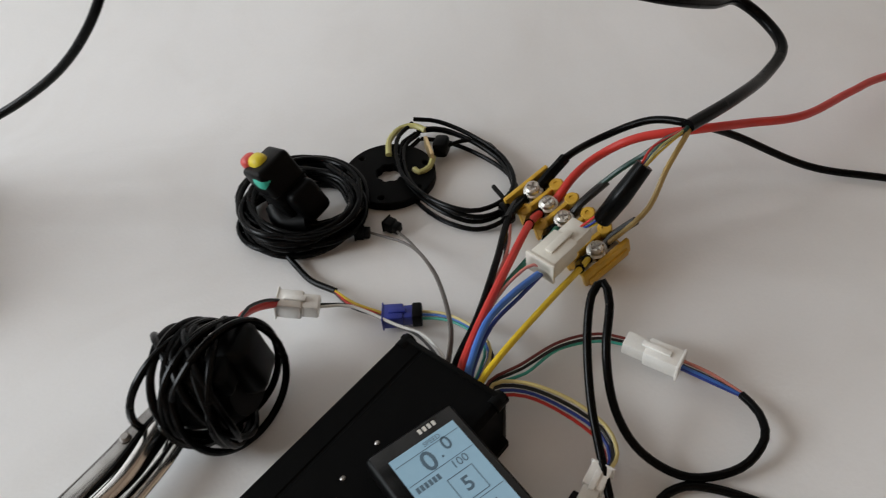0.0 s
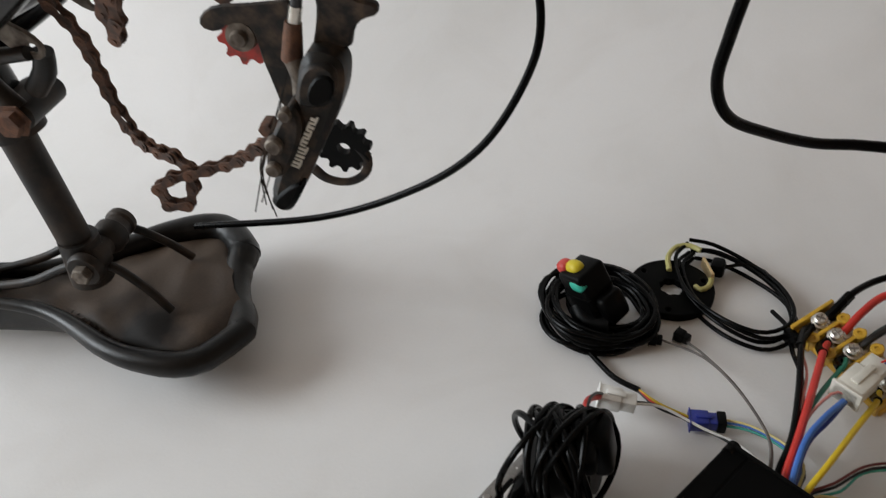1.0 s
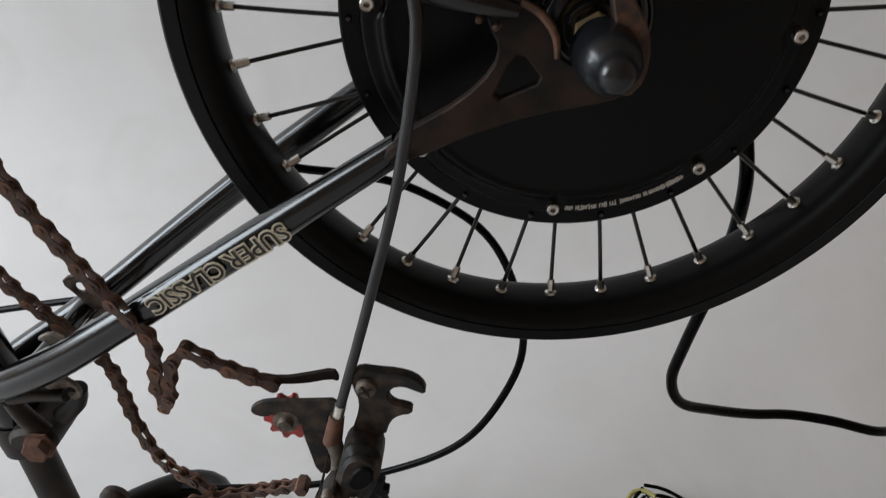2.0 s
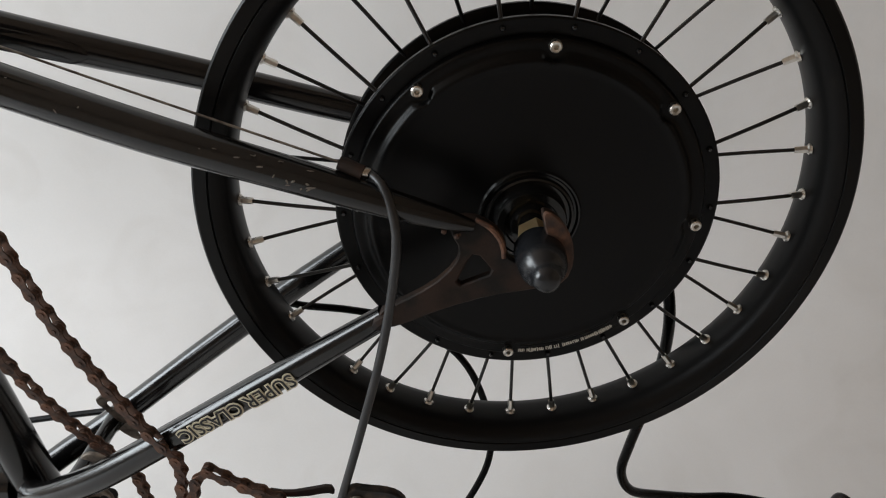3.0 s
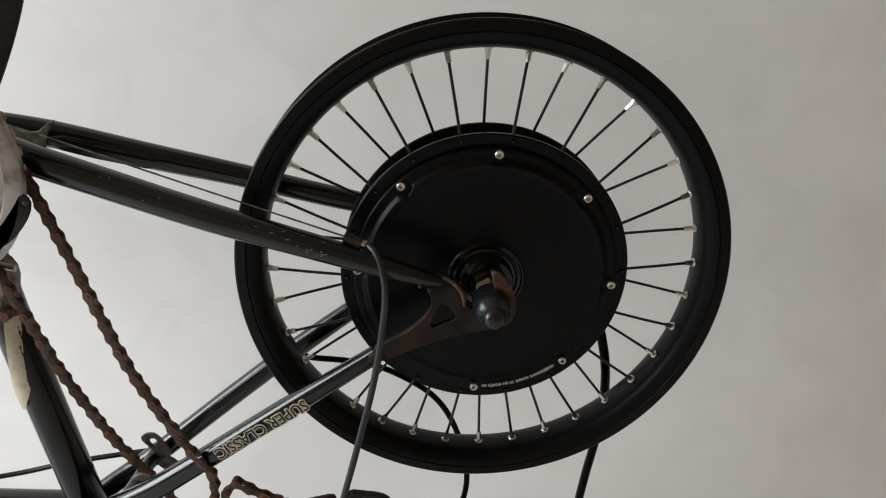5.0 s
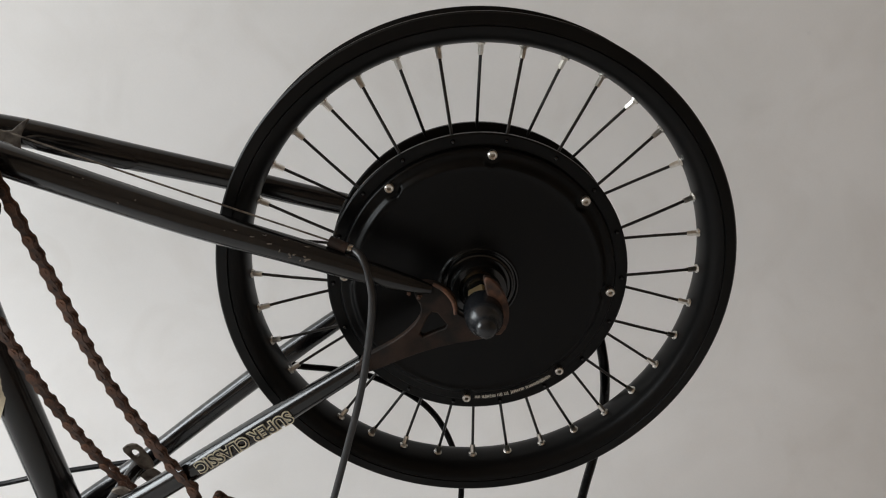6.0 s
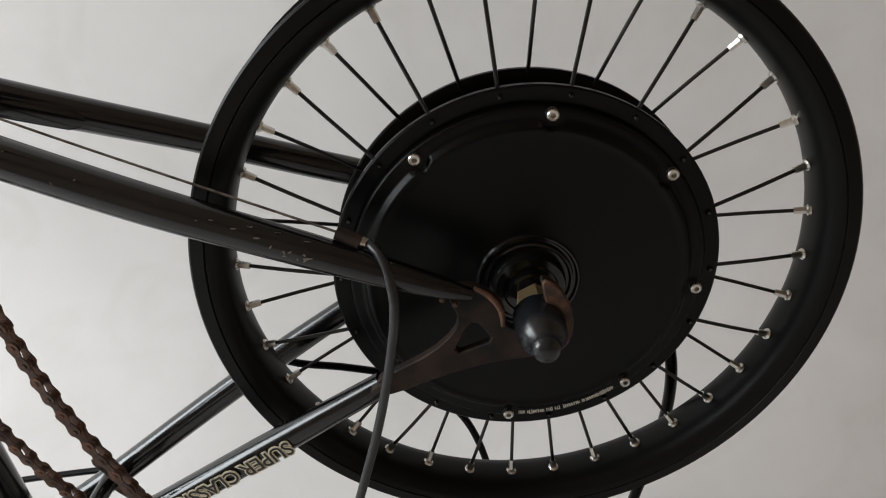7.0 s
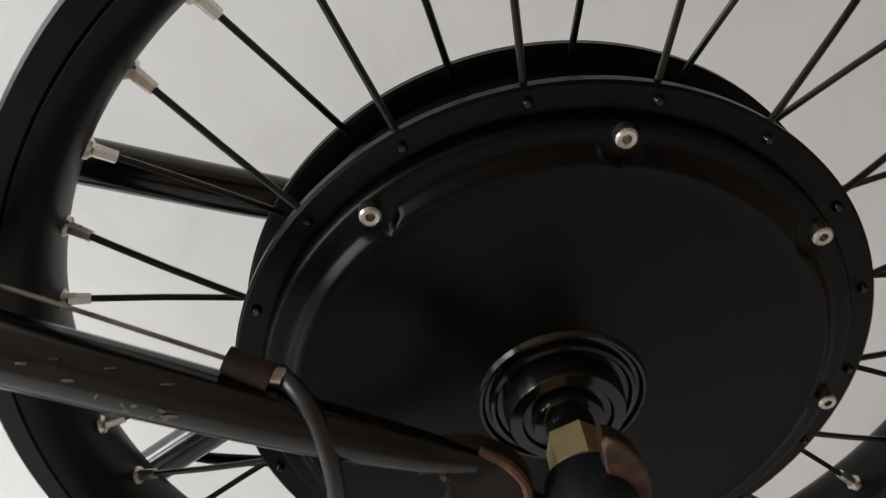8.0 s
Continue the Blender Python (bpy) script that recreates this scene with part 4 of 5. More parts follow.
def saddle():
    cy = 0.386
    x0, x1 = -0.674, -0.399
    def half(u):
        return 0.019 + 0.066 / (1 + math.exp(-(u - 0.585) * 13)) if u < 0.86 else (0.019 + 0.066 / (1 + math.exp(-(0.86 - 0.585) * 13))) * math.sqrt(max(0.0, 1 - ((u - 0.86) / 0.17) ** 2))
    nu, nv = 44, 36
    def outer_pt(u, v):
        w = half(min(u, 0.995))
        a = v * math.pi / 2
        s = math.sin(a)
        y = cy + w * (abs(s) ** 0.85) * (1 if s >= 0 else -1)
        rim = 0.040 + 0.012 * (1 - u) - 0.006 * math.exp(-((v) / 0.5) ** 2) * (u > 0.9)
        z = rim * (1 - math.cos(a)) ** 0.9 + 0.010 * (1 - u) ** 2
        k = max(0.0, (u - 0.80) / 0.20)
        z += (rim - z) * k * k * (3 - 2 * k)
        x = x0 + (x1 - x0) * u - 0.013 * math.exp(-(((y - cy) / 0.022) ** 2)) * max(0.0, (u - 0.75) / 0.25) ** 2
        x -= 0.016 * max(0.0, min(1.0, (y - cy) / 0.03)) * max(0.0, (u - 0.70) / 0.30)
        return Vector((x, y, z))
    bm = bmesh.new()
    grid = [[bm.verts.new(outer_pt(i / nu, -1 + 2 * j / nv)) for j in range(nv + 1)] for i in range(nu + 1)]
    for i in range(nu):
        for j in range(nv):
            bm.faces.new((grid[i][j], grid[i + 1][j], grid[i + 1][j + 1], grid[i][j + 1]))
    cover = part("saddle", bm, VINYL, bicycle, "worn black vinyl saddle lying on its top", SADDLE, angle=70)
    # rolled edge of the cover and the dusty base inside it
    pts = [outer_pt(i / 14, -1) for i in range(14)] + [outer_pt(1.0, -1 + i / 8) for i in range(17)] + [outer_pt(1 - i / 14, 1) for i in range(1, 15)]
    part("cover_edge", tube([q + Vector((-0.003, (cy - q.y) * 0.05, -0.003)) for q in pts], [0.003, 0.005, 0.009, 0.011, 0.0100, 0.013, 0.012, 0.006, 0.003], 14, 0.012), VINYL, cover, m=SADDLE)
    bm = bmesh.new()
    rows = []
    for i in range(3, 45):
        u = i / nu
        rows.append([])
        for j in range(25):
            v = -1 + 2 * j / 24
            o = outer_pt(u, v * 0.96)
            y = cy + (o.y - cy) * (0.86 if o.y > cy else 0.74)
            dome = 0.012 * math.cos(v * math.pi / 2) * (0.4 + 0.6 * u) + 0.0015 * math.sin(u * 40) * math.cos(v * 6)
            z = 0.031 + 0.012 * (1 - u) + dome
            rows[-1].append(bm.verts.new((o.x - 0.004 * u, y, z)))
    for a, b in zip(rows, rows[1:]):
        for j in range(24):
            bm.faces.new((a[j], b[j], b[j + 1], a[j + 1]))
    part("saddle_base", bm, SADDLE_BASE, cover, "dusty brown plastic base", SADDLE, angle=60)
    part("nose_cup", tube([(-0.668, cy - 0.004, 0.052), (-0.640, cy - 0.003, 0.057), (-0.612, cy, 0.056)], [0.012, 0.016, 0.014], 16, flat=1.0), PAINT_DUSTY, cover, m=SADDLE)
    for s in (-1, 1):
        rail = [(-0.640, cy + s * 0.007, 0.056), (-0.600, cy + s * 0.010, 0.058), (-0.560, cy + s * 0.015, 0.066), (-0.525, cy + s * 0.019, 0.082), (-0.495, cy + s * 0.022, 0.086), (-0.470, cy + s * 0.027, 0.066), (-0.455, cy + s * 0.031, 0.046)]
        part("saddle_rail", tube(rail, 0.0034, 12), PAINT_DUSTY, cover, "dull black steel rail", SADDLE)
    part("rail_clamp", lathe([(0.0, -0.026), (0.0105, -0.026), (0.0120, -0.022), (0.0120, -0.014), (0.0090, -0.012), (0.0085, -0.004), (0.0110, -0.002), (0.0128, 0.002), (0.0128, 0.010), (0.0105, 0.013), (0.0100, 0.019), (0.0115, 0.021), (0.0110, 0.026), (0.0, 0.026)], 28), PAINT_DUSTY, cover, m=Matrix.Translation((-0.4985, 0.381, 0.0930)))
    part("clamp_washer", lathe([(0.004, -0.004), (0.0115, -0.004), (0.0130, -0.002), (0.0135, 0.002), (0.004, 0.002)], 28), PAINT_DUSTY, cover, m=Matrix.Translation((-0.4975, 0.3495, 0.0930)))
    part("clamp_nut", lathe([(0, -0.007), (0.0060, -0.007), (0.0070, -0.006), (0.0070, 0.000), (0, 0.000)], 6), GREYMETAL, cover, m=Matrix.Translation((-0.4970, 0.3460, 0.0930)))
    part("clamp_post", tube([(-0.5075, MID, 0.072), (-0.5060, MID, 0.110)], [0.0155, 0.0140], 20), PAINT_DUSTY, cover)
    # torn stitching along the near edge
    bm = bmesh.new()
    for k in range(10):
        q = outer_pt(0.50 + 0.02 * k, -0.86) + Vector((0, 0.002, 0.004))
        tube([q, q + Vector((0.002, 0.004, 0.001)), q + Vector((0.004, 0.008, 0.0005))], 0.0004, 5, 0.01, bm)
    part("stitching", bm, GREYMETAL, cover, "frayed pale stitching", SADDLE)


saddle()

part("loose_cable_housing", tube([(-0.352, 0.428, 0.378), (-0.333, 0.428, 0.372), (-0.297, 0.430, 0.368), (-0.263, 0.440, 0.354), (-0.223, 0.445, 0.326), (-0.201, 0.445, 0.291), (-0.189, 0.440, 0.245), (-0.196, 0.430, 0.208), (-0.226, 0.422, 0.159), (-0.277, 0.430, 0.116), (-0.355, 0.440, 0.079), (-0.467, 0.449, 0.056)],
     0.0028, 12), RUBBER, bicycle, "long loose black cable housing")

# ---- things on the floor ----
def wire(name, pts, r, material, parent, label="", seg=8):
    return part(name, tube(pts, r, seg, 0.005), material, parent, label)


TBL = 0.0830


def terminal_block():
    c = Vector((0.0410, 0.3965, 0.0088))
    m = basis(c, (0.0445, -0.0645, -0.0090), z=(-0.26, -0.185, 0.95))
    t = thing("terminal_block", (c.x, c.y, 0.0), "yellow plastic barrier terminal block with bright screws", "terminal block")
    L, W = TBL, 0.037
    part("base", box(L, W * 0.86, 0.0080, 0.0012, m @ Matrix.Translation((0, 0, 0.0040))), YELLOW_BLOCK, t)
    for k in range(6):
        px = -L / 2 + 0.003 + k * (L - 0.006) / 5
        part("barrier", box(0.0030, W, 0.0150, 0.0007, m @ Matrix.Translation((px, 0, 0.0075))), YELLOW_BLOCK, t)
    for k in range(4):
        px = -L / 2 + 0.003 + (k + 1) * (L - 0.006) / 5
        for s in (-1, 1):
            bm = lathe([(0.0018, 0.0), (0.0018, 0.012), (0.0040, 0.012), (0.0046, 0.0113), (0.0046, 0.0)], 16, closed=True)
            part("mounting_ear", bm, YELLOW_BLOCK, t, m=m @ Matrix.Translation((px, s * W * 0.36, 0.0035)) @ Matrix.Rotation(radians(90), 4, "X"))
    for k in range(5):
        px = -L / 2 + 0.003 + (k + 0.5) * (L - 0.006) / 5
        part("contact_strip", box(0.0115, W * 0.74, 0.0012, 0.0003, m @ Matrix.Translation((px, 0, 0.0083))), CHROME, t)
        for s in (-1, 1):
            part("ring_lug", box(0.0095, 0.013, 0.0016, 0.0006, m @ Matrix.Translation((px, s * 0.0075, 0.0096))), CHROME, t)
        z = 0.0100
        bm = lathe([(0.0, 0.0095), (0.0016, 0.0090), (0.0034, 0.0094), (0.0048, 0.0082), (0.0050, 0.0050), (0.0064, 0.0045), (0.0066, 0.0), (0.0, 0.0)], 24)
        scr = part("terminal_screw", bm, CHROME, t, "bright plated screw", m @ Matrix.Translation((px, 0, z)) @ Matrix.Rotation(radians(90), 4, "X"))
        cross = box(0.0062, 0.0010, 0.0008, 0, m @ Matrix.Translation((px, 0, z + 0.0094)) @ Matrix.Rotation(0.5 + k, 4, "Z"))
        box(0.0010, 0.0062, 0.0008, 0, m @ Matrix.Translation((px, 0, z + 0.0094)) @ Matrix.Rotation(0.5 + k, 4, "Z"), cross)
        part("screw_slot", cross, STEEL, scr, smooth=False)
    return m


TB = terminal_block()


def post(k, dy, dz=0.0118):
    """A place beside the screw of way k, dy behind (+) or before (-) it."""
    return tuple(TB @ Vector((-TBL / 2 + 0.003 + (k + 0.5) * (TBL - 0.006) / 5, dy, dz)))


motor_cable = thing("motor_cable", (0.16, 0.5, 0.0), "thick black motor cable running from hub to terminal block", "cable")
wire("sheath", [(-0.165, 0.447, 0.486), (-0.120, 0.450, 0.470), (-0.085, 0.430, 0.430), (-0.073, 0.418, 0.395), (-0.067, 0.425, 0.350), (-0.067, 0.440, 0.295), (-0.073, 0.455, 0.228), (-0.074, 0.463, 0.190), (-0.060, 0.472, 0.160), (-0.027, 0.490, 0.138), (0.011, 0.505, 0.122), (0.045, 0.511, 0.118), (0.079, 0.507, 0.117), (0.118, 0.508, 0.107), (0.155, 0.534, 0.088), (0.182, 0.562, 0.074), (0.203, 0.552, 0.061), (0.209, 0.526, 0.054), (0.186, 0.490, 0.056), (0.150, 0.445, 0.070), (0.110, 0.406, 0.080)], 0.0042, RUBBER, motor_cable, "", 14)
wire("phase_wire", [(0.113, 0.412, 0.078), (0.108, 0.403, 0.0790), (0.098, 0.402, 0.075), (0.085, 0.400, 0.065), (0.074, 0.406, 0.050), (0.054, 0.404, 0.031), post(2, 0.007)], 0.0018, WIRE["forest"], motor_cable, "dark green phase wire")
wire("phase_wire", [(0.113, 0.410, 0.077), (0.108, 0.400, 0.0780), (0.093, 0.379, 0.070), (0.084, 0.370, 0.050), (0.072, 0.371, 0.031), post(4, 0.007)], 0.0017, WIRE["tan"], motor_cable, "tan phase wire")
wire("terminal_sleeve", [(0.066, 0.4065, 0.040), post(2, 0.014, 0.016), post(2, 0.006)], 0.0027, WIRE["black"], motor_cable)
wire("terminal_sleeve", [(0.078, 0.3715, 0.038), post(4, 0.014, 0.015), post(4, 0.006)], 0.0027, WIRE["black"], motor_cable)
sl = wire("shrink_sleeve", [(0.056, 0.364, 0.048), (0.064, 0.362, 0.066), (0.077, 0.368, 0.084)], [0.0056, 0.0060, 0.0050], RUBBER, motor_cable, "black heat-shrink sleeve", 14)
for k, c in enumerate(("lime", "green", "white", "red", "navy", "yellow")):
    o = 0.0011 * Vector((math.cos(k * 1.05), math.sin(k * 1.05), 0.6 * math.cos(k * 2.0)))
    wire("sensor_wire", [Vector((0.075, 0.367, 0.083)) + o, Vector((0.086, 0.381, 0.0848)) + o * 2.2, Vector((0.101, 0.397, 0.081)) + o, Vector((0.111, 0.409, 0.077)) + o * 0.5], 0.00072, WIRE[c], motor_cable, "", 6)
    wire("sensor_wire", [Vector((0.0575, 0.366, 0.052)) + o, Vector((0.0515, 0.366, 0.045)) + o * 1.8, Vector((0.044, 0.365, 0.040)) + o], 0.00072, WIRE[c], motor_cable, "", 6)

battery_cable = thing("battery_cable", (0.2, 0.45, 0.0), "red and black battery leads screwed to terminal block", "cable")
wire("black_lead", [post(0, 0.006), (0.043, 0.438, 0.034), (0.071, 0.460, 0.033), (0.101, 0.454, 0.050), (0.125, 0.436, 0.058), (0.157, 0.445, 0.040), (0.213, 0.445, 0.010), (0.264, 0.434, 0.005), (0.36, 0.405, 0.004)], 0.0026, RUBBER, battery_cable, "black battery lead", 12)
wire("red_lead", [post(1, 0.006), (0.048, 0.421, 0.034), (0.067, 0.438, 0.036), (0.090, 0.436, 0.050), (0.124, 0.431, 0.058), (0.162, 0.445, 0.050), (0.207, 0.463, 0.040), (0.256, 0.501, 0.030), (0.295, 0.529, 0.022), (0.38, 0.57, 0.005)], 0.0029, WIRE["red"], battery_cable, "bright red battery lead", 12)
wire("terminal_sleeve", [post(0, 0.005), post(0, 0.012, 0.015), (0.0435, 0.438, 0.0345)], 0.0039, RUBBER, battery_cable)



# motor controller: a flat extruded case with screwed end plates
A, B = Vector((-0.0595, 0.2885, 0.0)), Vector((-0.0105, 0.2480, 0.0))
CX1 = (B - A).normalized()
CDIR = Vector((CX1.y, -CX1.x, 0)) * 1.0
CDIR = CDIR if CDIR.y < 0 else -CDIR
CW, CL, CH = (B - A).length, 0.175, 0.038
CTL = basis((A + B) / 2, CX1)
controller = thing("motor_controller", (A + B) / 2 + CDIR * CL / 2, "flat black motor controller case with coloured leads", "controller")


def controller_case():
    prof = [(-CW / 2 - 0.0022, CH), (-CW / 2 + 0.010, CH), (-CW / 2 + 0.0106, CH - 0.0005), (-CW / 2 + 0.0118, CH - 0.0005), (-CW / 2 + 0.0124, CH)]
    prof += [(CW / 2 - 0.003, CH), (CW / 2, CH - 0.003), (CW / 2, 0.007), (CW / 2 + 0.004, 0.005), (CW / 2 + 0.004, 0.0), (-CW / 2 - 0.0065, 0.0), (-CW / 2 - 0.0065, 0.005), (-CW / 2 - 0.0034, 0.007), (-CW / 2 - 0.0034, CH - 0.0012)]
    bm = plate(prof, 0.0, -CL, bevel=0, soft=0)
    part("case", bm, CTL_BLACK, controller, m=CTL, angle=30)
    end = box(CW + 0.0040, 0.003, CH + 0.001, 0.0006, CTL @ Matrix.Translation((-0.0015, 0.0015, CH / 2 + 0.0005)))
    part("end_plate", end, BLACK_PLASTIC, controller)
    for sx in (-1, 1):
        part("corner_bump", tube([CTL @ Vector((sx * (CW / 2 - 0.0015) - 0.0015, 0.0045, CH - 0.003)), CTL @ Vector((sx * (CW / 2 - 0.0015) - 0.0015, -0.004, CH - 0.003))], 0.0042, 14), BLACK_PLASTIC, controller)
    for k in range(4):
        q = Vector((-0.0715, 0.2280, CH + 0.0002)) + Vector((-0.0152, -0.0178, 0)) * k
        part("case_screw", lathe([(0.0, 0.0004), (0.0008, 0.0005), (0.0013, 0.0), (0.0, 0.0)], 12), STEEL, controller, m=Matrix.Translation(q) @ Matrix.Rotation(radians(90), 4, "X"))


controller_case()
LEADS = [
    ("black_lead", [(-0.036, 0.270, 0.026), (-0.032, 0.281, 0.030), (-0.020, 0.307, 0.033), (-0.007, 0.352, 0.030), (0.003, 0.392, 0.026), post(0, -0.007)], 0.0026, RUBBER),
    ("red_lead", [(-0.033, 0.266, 0.026), (-0.029, 0.278, 0.031), (-0.018, 0.303, 0.036), (0.002, 0.352, 0.032), (0.0155, 0.385, 0.027), post(1, -0.007)], 0.0029, WIRE["red"]),
    ("blue_lead", [(-0.029, 0.263, 0.026), (-0.026, 0.274, 0.032), (-0.016, 0.297, 0.039), (-0.001, 0.317, 0.038), (0.016, 0.336, 0.0335)], 0.0024, WIRE["blue"]),
    ("navy_lead", [(-0.027, 0.262, 0.024), (-0.024, 0.274, 0.030), (-0.013, 0.299, 0.034), (0.004, 0.319, 0.034), (0.018, 0.337, 0.032)], 0.0014, WIRE["navy"]),
    ("green_lead", [(-0.034, 0.268, 0.022), (-0.031, 0.279, 0.025), (-0.012, 0.319, 0.029), (0.010, 0.353, 0.026), (0.029, 0.378, 0.024), post(2, -0.007)], 0.0020, WIRE["green"]),
    ("pink_lead", [(-0.031, 0.266, 0.023), (-0.028, 0.277, 0.028), (-0.010, 0.318, 0.033), (0.009, 0.340, 0.035), (0.017, 0.3415, 0.035)], 0.0011, WIRE["pink"]),
    ("pink_lead", [(-0.034, 0.269, 0.023), (-0.030, 0.281, 0.028), (-0.011, 0.330, 0.030), (0.000, 0.362, 0.028), (0.004, 0.392, 0.020)], 0.0011, WIRE["pink"]),
    ("yellow_lead", [(-0.024, 0.257, 0.026), (-0.020, 0.266, 0.031), (-0.005, 0.284, 0.035), (0.021, 0.319, 0.030), (0.041, 0.346, 0.024), post(4, -0.007)], 0.0022, YELLOW),
    ("grey_lead", [(-0.040, 0.273, 0.026), (-0.037, 0.283, 0.031), (-0.036, 0.304, 0.034), (-0.045, 0.353, 0.019), (-0.062, 0.389, 0.009), (-0.090, 0.4075, 0.005)], 0.0010, WIRE["grey"]),
    ("grey_lead", [(-0.039, 0.272, 0.026), (-0.036, 0.283, 0.030), (-0.035, 0.305, 0.032), (-0.044, 0.354, 0.018), (-0.060, 0.389, 0.010), (-0.071, 0.4070, 0.005)], 0.0010, WIRE["grey"]),
    ("yellow_thin", [(-0.026, 0.262, 0.020), (-0.020, 0.276, 0.020), (-0.014, 0.292, 0.022), (-0.021, 0.309, 0.019), (-0.038, 0.327, 0.012), (-0.057, 0.3335, 0.009)], 0.0010, WIRE["cream"]),
    ("teal_thin", [(-0.028, 0.262, 0.018), (-0.022, 0.278, 0.018), (-0.017, 0.296, 0.018), (-0.025, 0.312, 0.015), (-0.040, 0.325, 0.010), (-0.057, 0.3285, 0.008)], 0.0010, WIRE["teal"]),
    ("blue_thin", [(-0.027, 0.263, 0.019), (-0.021, 0.277, 0.019), (-0.015, 0.293, 0.019), (-0.023, 0.311, 0.0165), (-0.039, 0.3265, 0.011), (-0.057, 0.331, 0.0085)], 0.0009, WIRE["blue"]),
    ("black_thin", [(-0.026, 0.263, 0.017), (-0.019, 0.277, 0.018), (-0.013, 0.291, 0.018), (-0.021, 0.308, 0.016), (-0.038, 0.325, 0.0095), (-0.057, 0.330, 0.007)], 0.0010, WIRE["black"]),
    ("white_thin", [(-0.043, 0.274, 0.025), (-0.039, 0.281, 0.030), (-0.051, 0.308, 0.017), (-0.068, 0.321, 0.012), (-0.095, 0.335, 0.014), (-0.114, 0.3325, 0.018)], 0.0011, WIRE["white"]),
    ("black_thin", [(-0.045, 0.275, 0.024), (-0.042, 0.282, 0.028), (-0.055, 0.310, 0.015), (-0.070, 0.323, 0.010), (-0.096, 0.3365, 0.013), (-0.114, 0.3340, 0.0185)], 0.0010, WIRE["black"]),
    ("maroon_thin", [(-0.022, 0.255, 0.020), (-0.016, 0.272, 0.021), (0.001, 0.281, 0.022), (0.025, 0.300, 0.016), (0.048, 0.3075, 0.012), (0.066, 0.3020, 0.012)], 0.0010, WIRE["maroon"]),
    ("black_thin", [(-0.022, 0.255, 0.018), (-0.015, 0.272, 0.019), (0.002, 0.280, 0.020), (0.025, 0.2985, 0.014), (0.048, 0.3060, 0.010), (0.066, 0.3005, 0.011)], 0.0010, WIRE["black"]),
    ("teal_thin", [(-0.021, 0.254, 0.017), (-0.014, 0.271, 0.018), (0.004, 0.277, 0.020), (0.024, 0.297, 0.013), (0.048, 0.3045, 0.009), (0.066, 0.2990, 0.010)], 0.0010, WIRE["teal"]),
    ("yellow_thin", [(-0.019, 0.252, 0.024), (-0.014, 0.268, 0.024), (0.003, 0.2675, 0.025), (0.025, 0.2590, 0.021), (0.042, 0.2455, 0.016), (0.0455, 0.230, 0.015), (0.038, 0.2165, 0.020)], 0.0012, WIRE["cream"]),
    ("black_thin", [(-0.019, 0.252, 0.022), (-0.014, 0.267, 0.022), (0.003, 0.2660, 0.023), (0.024, 0.2570, 0.019), (0.0405, 0.2440, 0.0145), (0.0435, 0.2295, 0.014), (0.0365, 0.216, 0.019)], 0.0012, WIRE["black"]),
    ("navy_thin", [(-0.018, 0.251, 0.020), (-0.014, 0.2655, 0.020), (0.003, 0.2645, 0.021), (0.023, 0.2555, 0.017), (0.039, 0.2430, 0.013), (0.042, 0.229, 0.012), (0.035, 0.215, 0.018)], 0.0011, WIRE["navy"]),
    ("red_thin", [(-0.018, 0.251, 0.018), (-0.014, 0.264, 0.018), (0.003, 0.263, 0.019), (0.022, 0.2540, 0.015), (0.0375, 0.2410, 0.011), (0.040, 0.228, 0.010), (0.034, 0.214, 0.017)], 0.0011, WIRE["red"]),
]
for nm, pts, r, mt in LEADS:
    wire(nm, pts, r * 0.88, mt, controller, "", 10)
wire("terminal_sleeve", [(0.002, 0.391, 0.0255), post(0, -0.014, 0.014), post(0, -0.006)], 0.0033, RUBBER, controller)
wire("terminal_sleeve", [(0.0150, 0.384, 0.027), post(1, -0.014, 0.014), post(1, -0.006)], 0.0036, RUBBER, controller)
wire("terminal_sleeve", [(0.025, 0.3735, 0.024), post(2, -0.014, 0.014), post(2, -0.006)], 0.0030, RUBBER, controller)
wire("terminal_sleeve", [(0.042, 0.347, 0.024), post(4, -0.013, 0.014), post(4, -0.006)], 0.0030, RUBBER, controller)


def connector(name, a, b, w, h, material, parent, label, lips=2, clip=True):
    """A moulded plug and socket pair: two stepped bodies, a latch and end lips."""
    a, b = Vector(a), Vector(b)
    m = basis((a + b) / 2, b - a)
    L = (b - a).length
    c = part(name, box(L * 0.62, w, h, 0.0012, m @ Matrix.Translation((-L * 0.19, 0, 0))), material, parent, label)
    part("socket", box(L * 0.42, w * 0.82, h * 0.82, 0.0010, m @ Matrix.Translation((L * 0.29, 0, 0))), material, c)
    part("lip", box(L * 0.05, w * 1.16, h * 1.12, 0.0006, m @ Matrix.Translation((-L * 0.475, 0, 0))), material, c)
    if clip:
        part("latch", box(L * 0.5, w * 0.3, h * 0.16, 0.0006, m @ Matrix.Translation((-L * 0.05, 0, h * 0.53))), material, c)
    return c


connector("hall_connector", (0.0170, 0.3400, 0.0345), (0.0455, 0.3690, 0.0365), 0.0178, 0.0135, WHITE_PLASTIC, controller, "cream white multi-pin connector")
connector("speed_connector", (-0.0990, 0.4080, 0.0050), (-0.0890, 0.4070, 0.0050), 0.008, 0.0075, BLACK_PLASTIC, controller, "small black plug", clip=False)
connector("speed_connector", (-0.0785, 0.4150, 0.0055), (-0.0690, 0.4085, 0.0055), 0.008, 0.0085, BLACK_PLASTIC, controller, "small black plug", clip=False)

lcd_display = thing("lcd_display", (-0.030, 0.21, CH), "black handlebar display with glowing pale blue screen on controller", "display")


